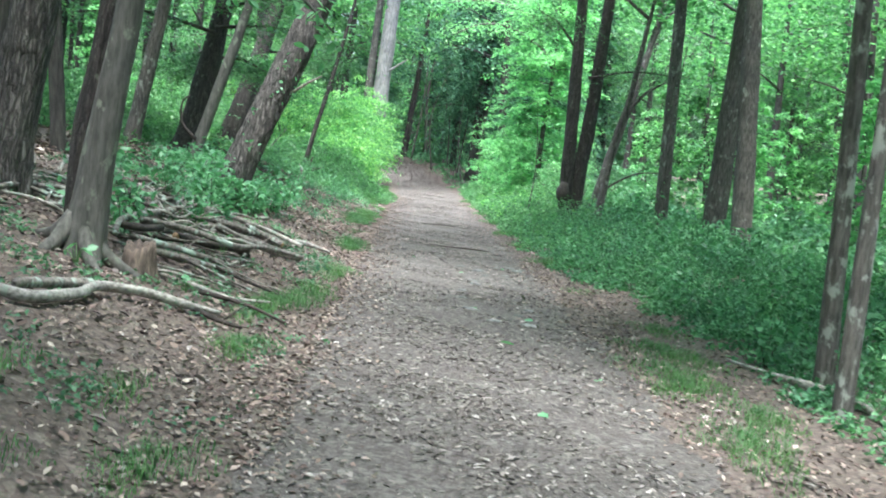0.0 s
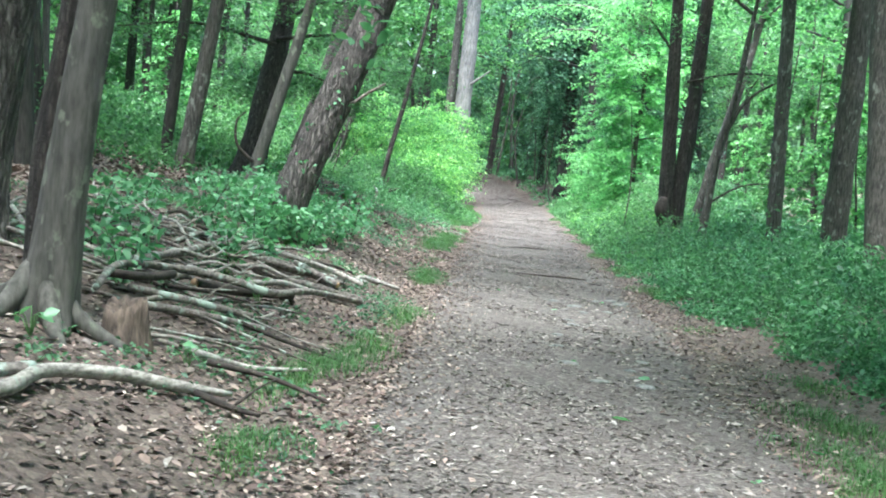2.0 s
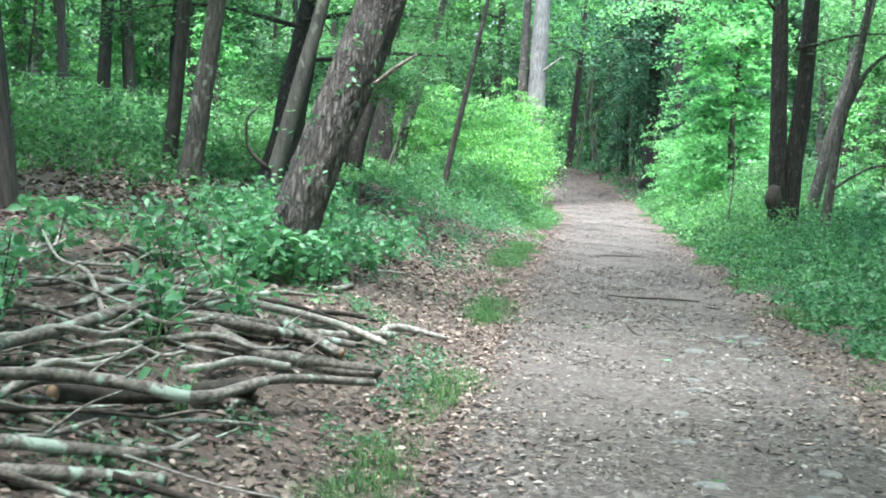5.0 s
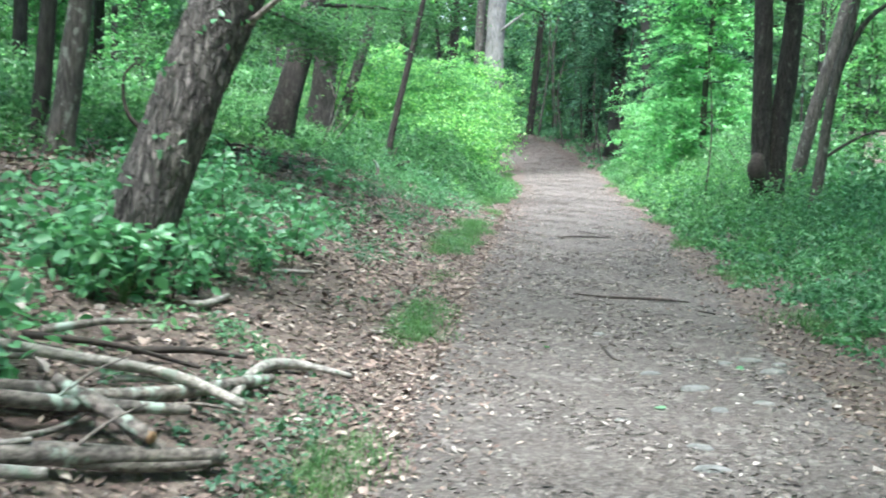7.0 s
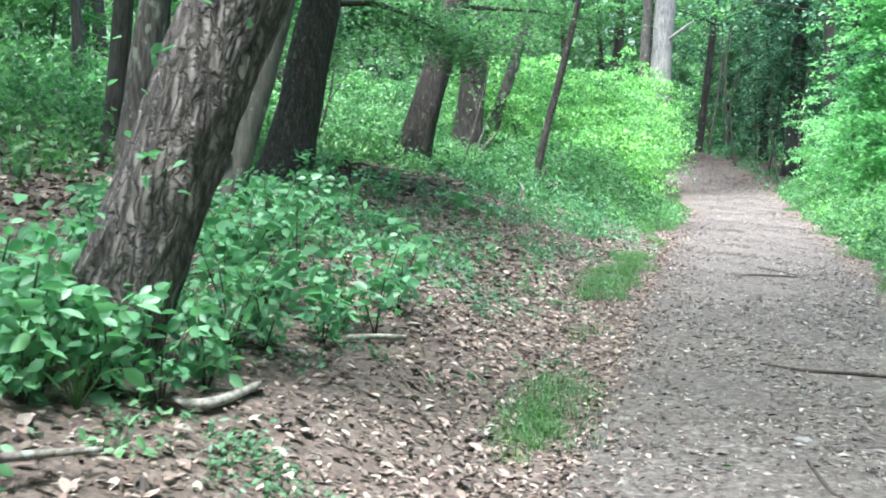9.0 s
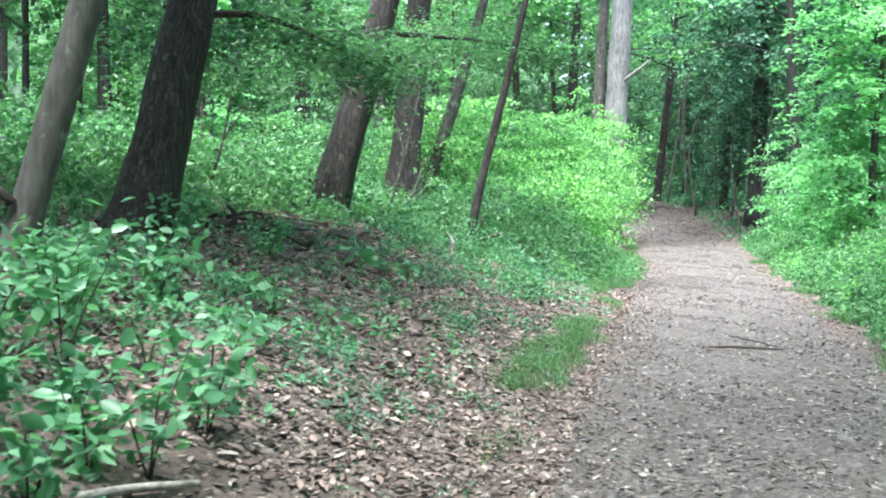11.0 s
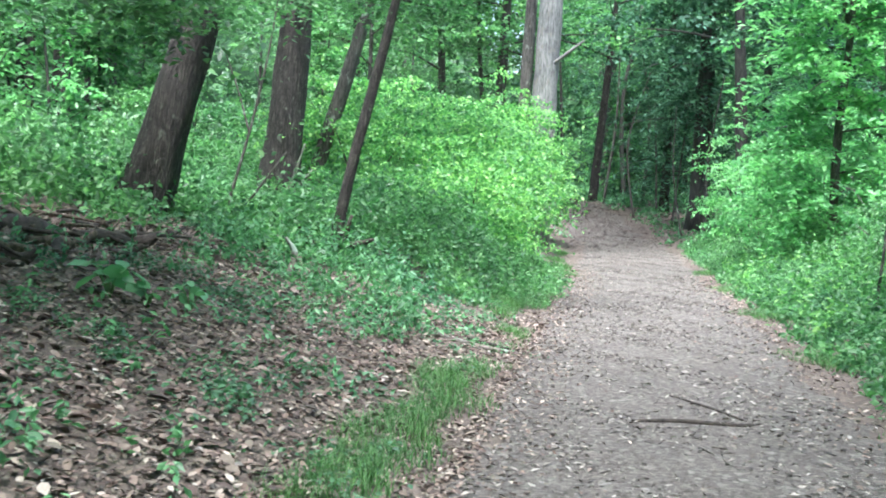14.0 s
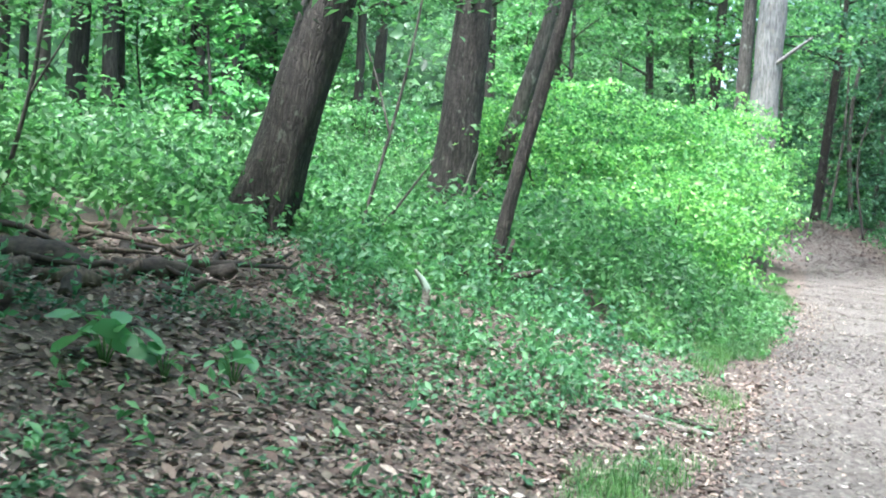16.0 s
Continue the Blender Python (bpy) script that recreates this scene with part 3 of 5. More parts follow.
# boughs of fine foliage hanging over the bank
for ob, pts, n, w in (
        (t_mid, [(-4.6, 16.0, 3.0, 0.03), (-4.1, 16.6, 3.05, 0.022), (-3.6, 17.4, 2.85, 0.014), (-3.2, 18.2, 2.65, 0.005)], 2400, 1.1),
        (t_mid, [(-4.6, 16.0, 3.2, 0.03), (-5.2, 17.3, 3.05, 0.02), (-5.7, 18.8, 2.7, 0.006)], 2600, 1.2),
        (t_mid, [(-4.6, 16.0, 3.6, 0.03), (-3.5, 15.6, 3.7, 0.02), (-2.5, 15.6, 3.6, 0.006)], 800, 1.0),
        (t_a, [(-4.6, 22.5, 3.4, 0.03), (-4.3, 20.8, 3.3, 0.022), (-3.9, 19.2, 3.0, 0.006)], 2200, 1.2),
        (t_a, [(-4.6, 22.5, 3.2, 0.03), (-5.8, 21.2, 3.2, 0.02), (-7.0, 20.2, 2.8, 0.006)], 2600, 1.3),
        (t_a, [(-4.5, 22.6, 3.7, 0.03), (-3.4, 24.2, 3.8, 0.02), (-2.4, 25.0, 3.7, 0.006)], 1700, 1.2),
        (t_b, [(-5.5, 29.5, 4.2, 0.03), (-6.4, 27.6, 4.4, 0.02), (-7.4, 25.6, 4.0, 0.006)], 1500, 1.5),
        (t_b, [(-5.5, 29.5, 4.2, 0.03), (-4.7, 27.4, 4.4, 0.02), (-3.9, 25.6, 4.1, 0.006)], 1500, 1.4),
        (t_mid, [(-4.55, 16.2, 3.9, 0.03), (-3.5, 13.6, 4.0, 0.02), (-2.6, 12.4, 3.9, 0.006)], 700, 1.0),
        (t_mid, [(-4.6, 16.1, 3.5, 0.03), (-5.6, 14.2, 3.6, 0.02), (-6.8, 13.6, 3.4, 0.006)], 800, 1.1),
        (t_twin, [(3.5, 23.4, 4.8, 0.03), (2.9, 22.2, 5.2, 0.02), (2.4, 20.8, 5.2, 0.006)], 900, 1.2),
        (t_twin, [(4.0, 23.4, 4.0, 0.03), (5.0, 22.4, 4.2, 0.02), (6.0, 21.4, 4.1, 0.006)], 700, 1.3)):
    bough(ob, pts, n, w * 1.15, DARKWOOD, LEAF_FINE, 0.088, 0.08)


# ---- bushes ----
def bush(centre, radii, clusters, leaf, label, size=0.08, each=40, spread=0.17):
    g0 = float(land(centre[0], centre[1]))
    ob = thing("bush", (centre[0], centre[1], g0), label, "bush")
    for k in range(7):
        a0 = k * 0.9 + centre[1]
        part("stem", tube("stem", [(centre[0], centre[1], g0 - 0.05, 0.025), (centre[0] + math.cos(a0) * radii[0] * 0.3, centre[1] + math.sin(a0) * radii[1] * 0.3, g0 + centre[2] * 0.7, 0.018),
                                   (centre[0] + math.cos(a0) * radii[0] * 0.7, centre[1] + math.sin(a0) * radii[1] * 0.7, g0 + centre[2] + radii[2] * 0.4, 0.006)], BARK_POLE, 6, 8), ob)
    pos = cloud((centre[0], centre[1], g0 + centre[2]), radii, int(clusters * 0.72), each, spread * 0.9, g0 + 0.03)
    part("leaves", leaves("leaves", pos, size * 0.85, leaf, 0.5, 0.58), ob)
    return ob


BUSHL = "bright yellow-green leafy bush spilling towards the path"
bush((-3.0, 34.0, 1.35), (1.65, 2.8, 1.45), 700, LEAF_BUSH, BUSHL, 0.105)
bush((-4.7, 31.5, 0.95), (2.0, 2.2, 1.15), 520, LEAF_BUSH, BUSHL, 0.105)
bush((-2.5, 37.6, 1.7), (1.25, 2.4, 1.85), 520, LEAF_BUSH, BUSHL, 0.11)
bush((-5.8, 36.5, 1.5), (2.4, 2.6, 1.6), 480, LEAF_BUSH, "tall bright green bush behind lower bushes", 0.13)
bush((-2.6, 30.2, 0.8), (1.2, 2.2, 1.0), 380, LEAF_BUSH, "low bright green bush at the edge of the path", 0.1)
bush((-2.4, 42.5, 1.4), (1.2, 2.2, 1.7), 320, LEAF_BUSH, "green bush at the bend of the path", 0.12)
bush((-8.5, 33.0, 0.9), (2.6, 3.0, 1.1), 320, LEAF_FIELD, "green thicket under the trees", 0.13)


maple = thing("tree", (4.1, 34.5, 0.0), "young light-green maple with leaves in level tiers beside the path", "tree")
part("trunk", tube("trunk", [(4.1, 34.5, -0.1, 0.10), (4.05, 34.5, 2.5, 0.085), (4.2, 34.4, 5.5, 0.06), (4.1, 34.4, 9.0, 0.02)], BARK_POLE, 10, 24, 0.03, 0.3), maple)
mh = np.linspace(0.9, 8.6, 13)
mp = tiers((4.0, 34.3), mh, 2.45 - 0.10 * np.abs(mh - 4.5), 30, 44, 0.2)
part("crown", leaves("crown", mp, 0.17, LEAF_MAPLE, 0.8, 0.5), maple)
for k in range(18):
    a0, z0 = k * 2.4, 0.9 + 0.4 * k
    part("limb", tube("limb", [(4.08, 34.45, z0, 0.025), (4.08 + math.cos(a0), 34.45 + math.sin(a0), z0 + 0.1, 0.015), (4.08 + 1.9 * math.cos(a0), 34.45 + 1.9 * math.sin(a0), z0 - 0.2, 0.005)], BARK_POLE, 5, 6), maple)
for pts in ([(4.1, 34.3, 5.4, 0.04), (2.6, 32.4, 6.0, 0.03), (1.4, 30.6, 5.9, 0.02), (0.4, 29.2, 5.3, 0.006)], [(4.1, 34.3, 6.2, 0.04), (3.0, 31.8, 7.0, 0.03), (2.4, 29.6, 6.6, 0.008)],
            [(4.1, 34.3, 6.4, 0.04), (1.9, 33.4, 7.0, 0.03), (-0.2, 32.4, 6.6, 0.008)], [(4.1, 34.3, 5.0, 0.04), (3.6, 32.4, 5.4, 0.03), (3.2, 30.6, 5.0, 0.008)]):
    bough(maple, pts, 620, 1.5, BARK_POLE, LEAF_MAPLE, 0.1, 0.12)
bush((4.6, 38.5, 1.9), (1.8, 2.2, 2.1), 420, LEAF_MAPLE, "light green sapling thicket at the path's edge", 0.125)
bush((3.6, 43.5, 1.6), (1.5, 2.2, 1.9), 300, LEAF_MAPLE, "light green sapling thicket at the bend", 0.13)
bush((4.8, 29.0, 0.8), (1.9, 2.4, 1.0), 360, LEAF_FIELD, "low green thicket under a young maple")


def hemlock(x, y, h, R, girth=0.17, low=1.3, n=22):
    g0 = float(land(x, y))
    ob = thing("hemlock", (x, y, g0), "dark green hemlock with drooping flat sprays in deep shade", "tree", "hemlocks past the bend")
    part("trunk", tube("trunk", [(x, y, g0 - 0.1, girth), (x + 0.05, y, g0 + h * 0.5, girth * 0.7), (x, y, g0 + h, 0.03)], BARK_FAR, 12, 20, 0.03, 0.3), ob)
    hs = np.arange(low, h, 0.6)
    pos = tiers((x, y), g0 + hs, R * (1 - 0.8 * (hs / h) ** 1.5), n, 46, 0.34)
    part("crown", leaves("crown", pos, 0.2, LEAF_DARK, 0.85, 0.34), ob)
    for k in range(12):
        a0, z0 = k * 2.4, g0 + 1.3 + 0.55 * k
        part("limb", tube("limb", [(x, y, z0, 0.03), (x + math.cos(a0) * R * 0.5, y + math.sin(a0) * R * 0.5, z0, 0.018), (x + math.cos(a0) * R * 0.9, y + math.sin(a0) * R * 0.9, z0 - 0.4, 0.006)], BARK_FAR, 5, 6), ob)


for x, y, h, R in ((5.6, 45.5, 12, 2.6), (1.6, 54.5, 13, 2.5), (4.9, 54.0, 13, 2.8), (0.2, 63.0, 13, 3.0), (7.6, 50.0, 12, 2.8), (2.6, 61.0, 13, 2.8), (-3.6, 64.0, 13, 3.0)):
    hemlock(x, y, h, R)
hemlock(2.5, 49.8, 12, 3.2, 0.34, 2.9)


# ---- the wood around: trees copied from a few ----
def forest_tree(name, h, low, R, r, n, leaf, label, seed, size=0.19):
    ob = thing(name, (0, 0, 0), label, "tree", "trees of the wood around")
    part("trunk", tube("trunk", [(0, 0, -0.5, r * 1.15), (0.1, 0.05, h * 0.3, r), (0.25, 0.1, h * 0.6, r * 0.7), (0.2, 0.1, h, 0.02)], BARK_FAR, 9, 20, 0.03, 0.2, seed=seed), ob)
    if name == "sapling":
        hs = np.arange(low, h, 0.42)
        pos = tiers((0.15, 0.05), hs, R * (1.05 - 0.6 * ((hs - low) / (h - low)) ** 2), max(4, n // 7), 30, 0.22)
    else:
        pos = cloud((0.2, 0.1, (h + low) / 2), (R, R, (h - low) / 2 + 0.4), n, 24, 0.4, low - 0.5)
    part("crown", leaves("crown", pos, size, leaf, 0.72, 0.6), ob)
    for k in range(5):
        a0, z0 = k * 1.3 + seed, low + (h - low) * k / 7
        part("limb", tube("limb", [(0.1, 0.05, z0, r * 0.35), (math.cos(a0) * R * 0.45, math.sin(a0) * R * 0.45, z0 + 0.5, r * 0.2), (math.cos(a0) * R * 0.8, math.sin(a0) * R * 0.8, z0 + 0.7, 0.008)], BARK_FAR, 5, 6), ob)
    return ob


protos = [forest_tree("forest_tree", 12, 4.4, 2.8, 0.15, 120, LEAF_TREE, "tall woodland tree with a loose green crown", 1, 0.21),
          forest_tree("forest_tree", 10, 3.4, 2.5, 0.09, 120, LEAF_FINE, "slim woodland tree with low light-green boughs", 2, 0.19),
          forest_tree("forest_tree", 13, 5.2, 3.0, 0.19, 120, LEAF_TREE, "old woodland tree with a high green crown", 3, 0.22)]
sap = [forest_tree("sapling", 4.2, 0.5, 1.4, 0.03, 55, LEAF_MAPLE, "leafy green sapling in the undergrowth", 4, 0.16),
       forest_tree("sapling", 5.5, 1.0, 1.7, 0.04, 65, LEAF_TREE, "tall green sapling under the trees", 5, 0.17)]
spots = []
used = set()


def put_tree(x, y, k, kinds, tilt=0.0, scale=1.0):
    src = kinds[k % len(kinds)]
    m = Matrix.Translation((x, y, float(land(x, y)) - 0.05)) @ pose(0, 0, 0, 0, tilt, rng.uniform(0, 360)) 
    if src.name not in used:
        used.add(src.name)
        src.matrix_basis = m
        return src
    return copy_thing(src, m)


for x, y, tilt, k in ((-5.75, 7.3, 3, 0), (-4.85, 6.9, 5, 1), (-7.2, 11.7, 5, 1), (-16.4, 34, 0, 1), (-15.2, 34, 2, 2), (-14.7, 35, 2, 1), (-14.0, 33.5, 3, 0), (-13.6, 36, -1, 0), (-12.4, 34, 0, 1), (-11.7, 34, 0, 2), (-11.2, 33, 8, 1), (-9.4, 35, 2, 1),
                     # rows with y below 4: trees added for shade, most out of view
                     (-5.9, 13.6, 3, 1), (-3.4, -11.2, 0, 0), (-4.9, -7.6, 0, 2), (3.6, -10.6, 0, 2), (4.9, -6.4, 0, 0), (-2.8, -12.8, 0, 2), (-5.6, -4.6, 0, 2), (5.3, 3.4, 0, 2), (-4.6, 52, 2, 1), (-6.6, 55, 0, 0), (-8.6, 51, -2, 1), (-3.4, 58, 1, 2), (-10.4, 56, 0, 2), (-5.4, 62, 0, 1)):
    put_tree(x, y, k, protos, tilt)
    spots.append((x, y))


def scatter(x0, x1, y0, y1, n, gap, kinds, keep):
    made = 0
    for _ in range(n * 12):
        x, y = rng.uniform(x0, x1), rng.uniform(y0, y1)
        if made >= n or not keep(x, y) or any((x - a) ** 2 + (y - b) ** 2 < gap * gap for a, b in spots):
            continue
        spots.append((x, y))
        put_tree(x, y, int(rng.integers(0, 99)), kinds, rng.normal(0, 3))
        made += 1


open_sky = lambda x, y: not (-10.5 < x < 10.0 and 20 < y < 48)
scatter(-24, -8.5, 18, 52, 20, 2.2, protos, open_sky)
scatter(7.5, 22, 2, 56, 30, 2.2, protos, open_sky)
scatter(-20, 22, 64, 86, 24, 2.4, protos, open_sky)
# out of view, added to shade the bank near the start
scatter(-12, -5.5, -9, 0, 7, 2.0, protos, open_sky)
scatter(-14, -8, 0, 16, 5, 2.4, protos, open_sky)
scatter(5.5, 14, -10, 10, 7, 2.2, protos, open_sky)
# unseen trees behind the start, added for shade
scatter(-8, 8, -26, -14, 8, 2.4, protos, open_sky)
scatter(-20, -10, 14, 50, 16, 1.5, sap, open_sky)
scatter(7.0, 18, 6, 50, 26, 1.4, sap, lambda x, y: x > 8.5 or y < 20)
scatter(-8, 12, 62, 74, 14, 1.5, sap, lambda x, y: True)
# wooded slope far off, with a dip where the sky shows
ba = np.linspace(0, 2 * math.pi, 220)
bz = np.linspace(0, 1, 14)
BA, BZ = np.meshgrid(ba, bz)
BX, BY = 80 * np.sin(BA), 20 + 80 * np.cos(BA)
top = 21 + 2.5 * np.sin(BA * 23) + 1.6 * np.sin(BA * 57 + 1) - 12 * np.exp(-((BX + 8) / 3.0) ** 2) * (BY > 20)
bulge = 1 + 0.03 * np.sin(BA * 41 + 9 * BZ) * np.sin(BZ * 13 + BA * 17)
bv = np.stack([BX * bulge, 20 + (BY - 20) * bulge, -4 + BZ * (top + 4)], -1).reshape(-1, 3)
i = np.arange(13 * 220).reshape(13, 220)[:, :-1].ravel()
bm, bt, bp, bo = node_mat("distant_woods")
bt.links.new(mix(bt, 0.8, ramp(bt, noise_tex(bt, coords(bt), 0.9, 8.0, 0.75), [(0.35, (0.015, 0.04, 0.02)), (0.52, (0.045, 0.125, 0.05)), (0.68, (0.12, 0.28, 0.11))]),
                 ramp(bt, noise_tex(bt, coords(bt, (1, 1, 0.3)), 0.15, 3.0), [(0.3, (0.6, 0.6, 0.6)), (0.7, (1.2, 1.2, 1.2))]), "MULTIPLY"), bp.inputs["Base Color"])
bp.inputs["Roughness"].default_value = 0.9
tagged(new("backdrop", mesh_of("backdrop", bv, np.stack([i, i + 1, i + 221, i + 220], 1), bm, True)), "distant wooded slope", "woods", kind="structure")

# deep woods that close the view
far = []
for x0, x1, y0, y1, n in ((-44, -25, -20, 70, 9000), (23, 44, -20, 70, 9000), (-44, 44, 86, 104, 14000), (-30, 30, -44, -28, 5000)):
    px, py2 = rng.uniform(x0, x1, n), rng.uniform(y0, y1, n)
    far.append(np.stack([px, py2, land(px, py2) + rng.uniform(0, 17, n) + 0.8 * np.sin(px) * np.cos(py2)], 1))
tagged(new("far_woods", leaves("far_woods", np.vstack(far), 0.9, LEAF_FINE, 0.4, 0.7)), "dense green foliage of the deep wood all around", "woods", kind="stuff")


# ---- undergrowth ----
def stand(x0, x1, y0, y1, n, height, size, leaf, name, label, keep=None, category="undergrowth", flat=0.5, sprig=6, fine=False):
    """A stand of low plants: domed clumps of leafy sprigs, of uneven height, with gaps between the clumps."""
    m = max(6, n // 13)
    wide = 1.9 * size + 0.06
    cx, cy, ch, cr = rng.uniform(x0, x1, m), rng.uniform(y0, y1, m), rng.uniform(0.5, 1.35, m), wide * rng.uniform(0.6, 1.5, m)
    k = rng.integers(0, m, n)
    qx, qy = rng.normal(size=n), rng.normal(size=n)
    x, y = cx[k] + qx * cr[k], cy[k] + qy * cr[k]
    h = height(x, y) * (0.72 + 0.33 * np.sin(x * 2.7 + 2 * np.sin(y * 1.3)) * np.sin(y * 2.1 + x)) * ch[k] * (1.1 - 0.22 * np.clip(np.hypot(qx, qy), 0, 3))
    ok = (h > 0.03) & (np.sin(x * 4.1 + 1.7 * np.sin(y * 2.2)) + np.sin(y * 3.7 + np.sin(x * 2.9)) > -1.3)
    if keep is not None:
        ok &= keep(x, y)
    x, y, h = x[ok], y[ok], np.clip(h[ok], 0.05, None)
    z = land(x, y) + h * rng.uniform(0.15, 1.0, len(x)) ** 0.5
    p = np.repeat(np.stack([x, y, z], 1), sprig, 0) + rng.normal(size=(len(x) * sprig, 3)) * np.array([size, size, size * 0.5]) * 0.85
    p[:, 2] = np.maximum(p[:, 2], land(p[:, 0], p[:, 1]) + 0.01)
    return tagged(new(name, leaves(name, p, size, leaf, flat, 0.58, fine=fine)), label, category, kind="stuff")


right_h = lambda x, y: np.clip((x - 1.75 - 0.9 * smooth(12, 2, y) - 0.2 * np.sin(y * 1.3)) * (0.3 + 0.5 * smooth(19, 26, y)), 0, 0.42 + 0.16 * smooth(24, 30, y)) + 0.04 * (x > 1.8 + 0.8 * smooth(12, 2, y))
stand(1.7, 4.2, -7, 14, 7200, right_h, 0.066, LEAF_WEED, "weeds", "dense low green weeds along the shaded side of the path")
stand(1.6, 5.0, 14, 46, 11500, right_h, 0.075, LEAF_FIELD, "weeds", "bright green weeds crowding the path's edge", lambda x, y: x > 1.75 + bend(y))
stand(4.2, 9.0, -6, 30, 7500, lambda x, y: 0.8 + 0 * x, 0.12, LEAF_WEED, "undergrowth", "green undergrowth beneath the trees")
stand(5.0, 18, 10, 58, 4800, lambda x, y: 1.1 + 0 * x, 0.17, LEAF_WEED, "undergrowth", "tall green undergrowth deeper in the wood")
stand(-4.2, -1.15, 21.5, 33, 7000, lambda x, y: np.clip((-1.15 - x) * 0.75, 0.1, 0.95 - 0.5 * smooth(-2.9, -3.8, x)) * smooth(23.6, 26.2, y + 1.2 * (-1.2 - x)), 0.075, LEAF_FIELD, "weeds", "bright green weeds between the bank and the path")
stand(-9.0, -4.2, 22.0, 34, 7000, lambda x, y: 0.4 + 0.5 * smooth(29, 31, y) - 0.22 * np.exp(-((x + 5.0) / 0.8) ** 2), 0.09, LEAF_FIELD, "undergrowth", "green undergrowth among the leaning trees")
stand(-14, -4.6, 12, 24, 9000, lambda x, y: np.clip((-5.0 - x) * 0.5 + (y - 19) * 0.25, 0, 0.8), 0.09, LEAF_FIELD, "undergrowth", "sunlit green growth behind the bank")
stand(-24, -9, 8, 46, 8200, lambda x, y: 1.0 + 0 * x, 0.17, LEAF_FIELD, "undergrowth", "sunlit green growth deep in the wood")
stand(-9, -5.6, 4, 13, 2600, lambda x, y: np.clip((-6.4 - x) * 0.5, 0, 0.7), 0.09, LEAF_FIELD, "undergrowth", "green growth behind the bank")
stand(-8, 12, 45, 62, 5500, lambda x, y: np.clip((np.abs(x - 0.31 - bend(y)) - 1.25) * 0.3, 0, 0.55), 0.12, LEAF_WEED, "undergrowth", "shaded green growth past the bend", lambda x, y: np.abs(x - 0.31 - bend(y)) > 1.35)
stand(4.5, 20, -26, 14, 2600, lambda x, y: 0.7 + 0 * x, 0.2, LEAF_WEED, "undergrowth", "loose green undergrowth beneath the trees", lambda x, y: (x > 8.2 + 1.5 * np.sin(y)) | (y < -5.2))
stand(-20, -6.2, -26, 5, 1800, lambda x, y: 0.5 + 0 * x, 0.2, LEAF_WEED, "undergrowth", "sparse green undergrowth on the wooded slope")
stand(-10, 14, 62, 80, 1200, lambda x, y: 0.6 + 0 * x, 0.24, LEAF_WEED, "undergrowth", "shaded green growth deep in the wood")
stand(-4.6, -1.2, -4, 23, 6500, lambda x, y: 0.10 + 0 * x, 0.04, LEAF_SEEDLING, "seedlings", "scattered small green seedlings in the leaf litter",
      lambda x, y: np.sin(x * 3.3 + 1.2 * y) + np.sin(y * 1.9 - x) > -0.15, "seedlings", 0.7, 5)
stand(-4.6, -2.0, 6.0, 15.5, 1500, lambda x, y: 0.25 * smooth(-2.0, -2.8, x) * smooth(15.5, 13, y), 0.062, LEAF_SHRUB, "low_shrubs", "low green shrubs around the foot of the leaning tree",
      lambda x, y: np.sin(x * 2.3 + y) + np.sin(y * 1.1) > -0.5, "undergrowth", 0.6, 7, True)


def sprigs(x0, x1, y0, y1, n, height, size, leaf, label, keep=None, per=16):
    """Single upright weeds: leaves set round a thin stalk, most at the top."""
    x, y = rng.uniform(x0, x1, n), rng.uniform(y0, y1, n)
    if keep is not None:
        ok = keep(x, y)
        x, y = x[ok], y[ok]
    n = len(x)
    h = height(x, y) * rng.uniform(0.55, 1.2, n)
    lx, ly = rng.normal(0, 0.12, n) * h, rng.normal(0, 0.12, n) * h
    t = np.linspace(0.3, 1.0, per)[None] + rng.normal(0, 0.03, (n, per))
    p = np.stack([x[:, None] + lx[:, None] * t, y[:, None] + ly[:, None] * t, land(x, y)[:, None] + h[:, None] * t], -1)
    p += rng.normal(0, 0.25 * size, p.shape)
    tagged(new("tall_weeds", leaves("tall_weeds", p.reshape(-1, 3), size, leaf, 0.5, 0.45)), label, "weeds", kind="stuff")


stand(-4.6, -1.7, 9.5, 22, 1700, lambda x, y: 0.13 + 0 * x, 0.052, LEAF_SEEDLING, "seedlings", "low green seedlings and ivy over brown leaves",
      lambda x, y: np.sin(x * 2.1 - 1.6 * y) + np.sin(y * 2.3 + x) + 0.7 * np.sin(x * 5.3 + y * 4.1) > 0.25, "seedlings", 0.75, 6)
sprigs(2.0, 5.5, -6, 20, 1500, lambda x, y: np.clip((x - 1.6) * 0.36, 0.12, 0.7), 0.075, LEAF_WEED, "upright leafy weeds along the shaded side of the path", lambda x, y: x > 2.0 + 0.8 * smooth(12, 2, y))
sprigs(1.8, 5.5, 18, 46, 1500, lambda x, y: np.clip((x - 1.5) * 0.42, 0.22, 0.75 + 0.35 * smooth(25, 30, y)), 0.085, LEAF_FIELD, "upright bright green weeds beside the path", lambda x, y: x > 1.85 + bend(y))
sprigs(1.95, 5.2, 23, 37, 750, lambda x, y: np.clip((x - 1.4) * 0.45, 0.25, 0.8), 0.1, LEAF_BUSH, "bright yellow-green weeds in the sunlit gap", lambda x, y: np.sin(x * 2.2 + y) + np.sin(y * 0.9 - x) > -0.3)
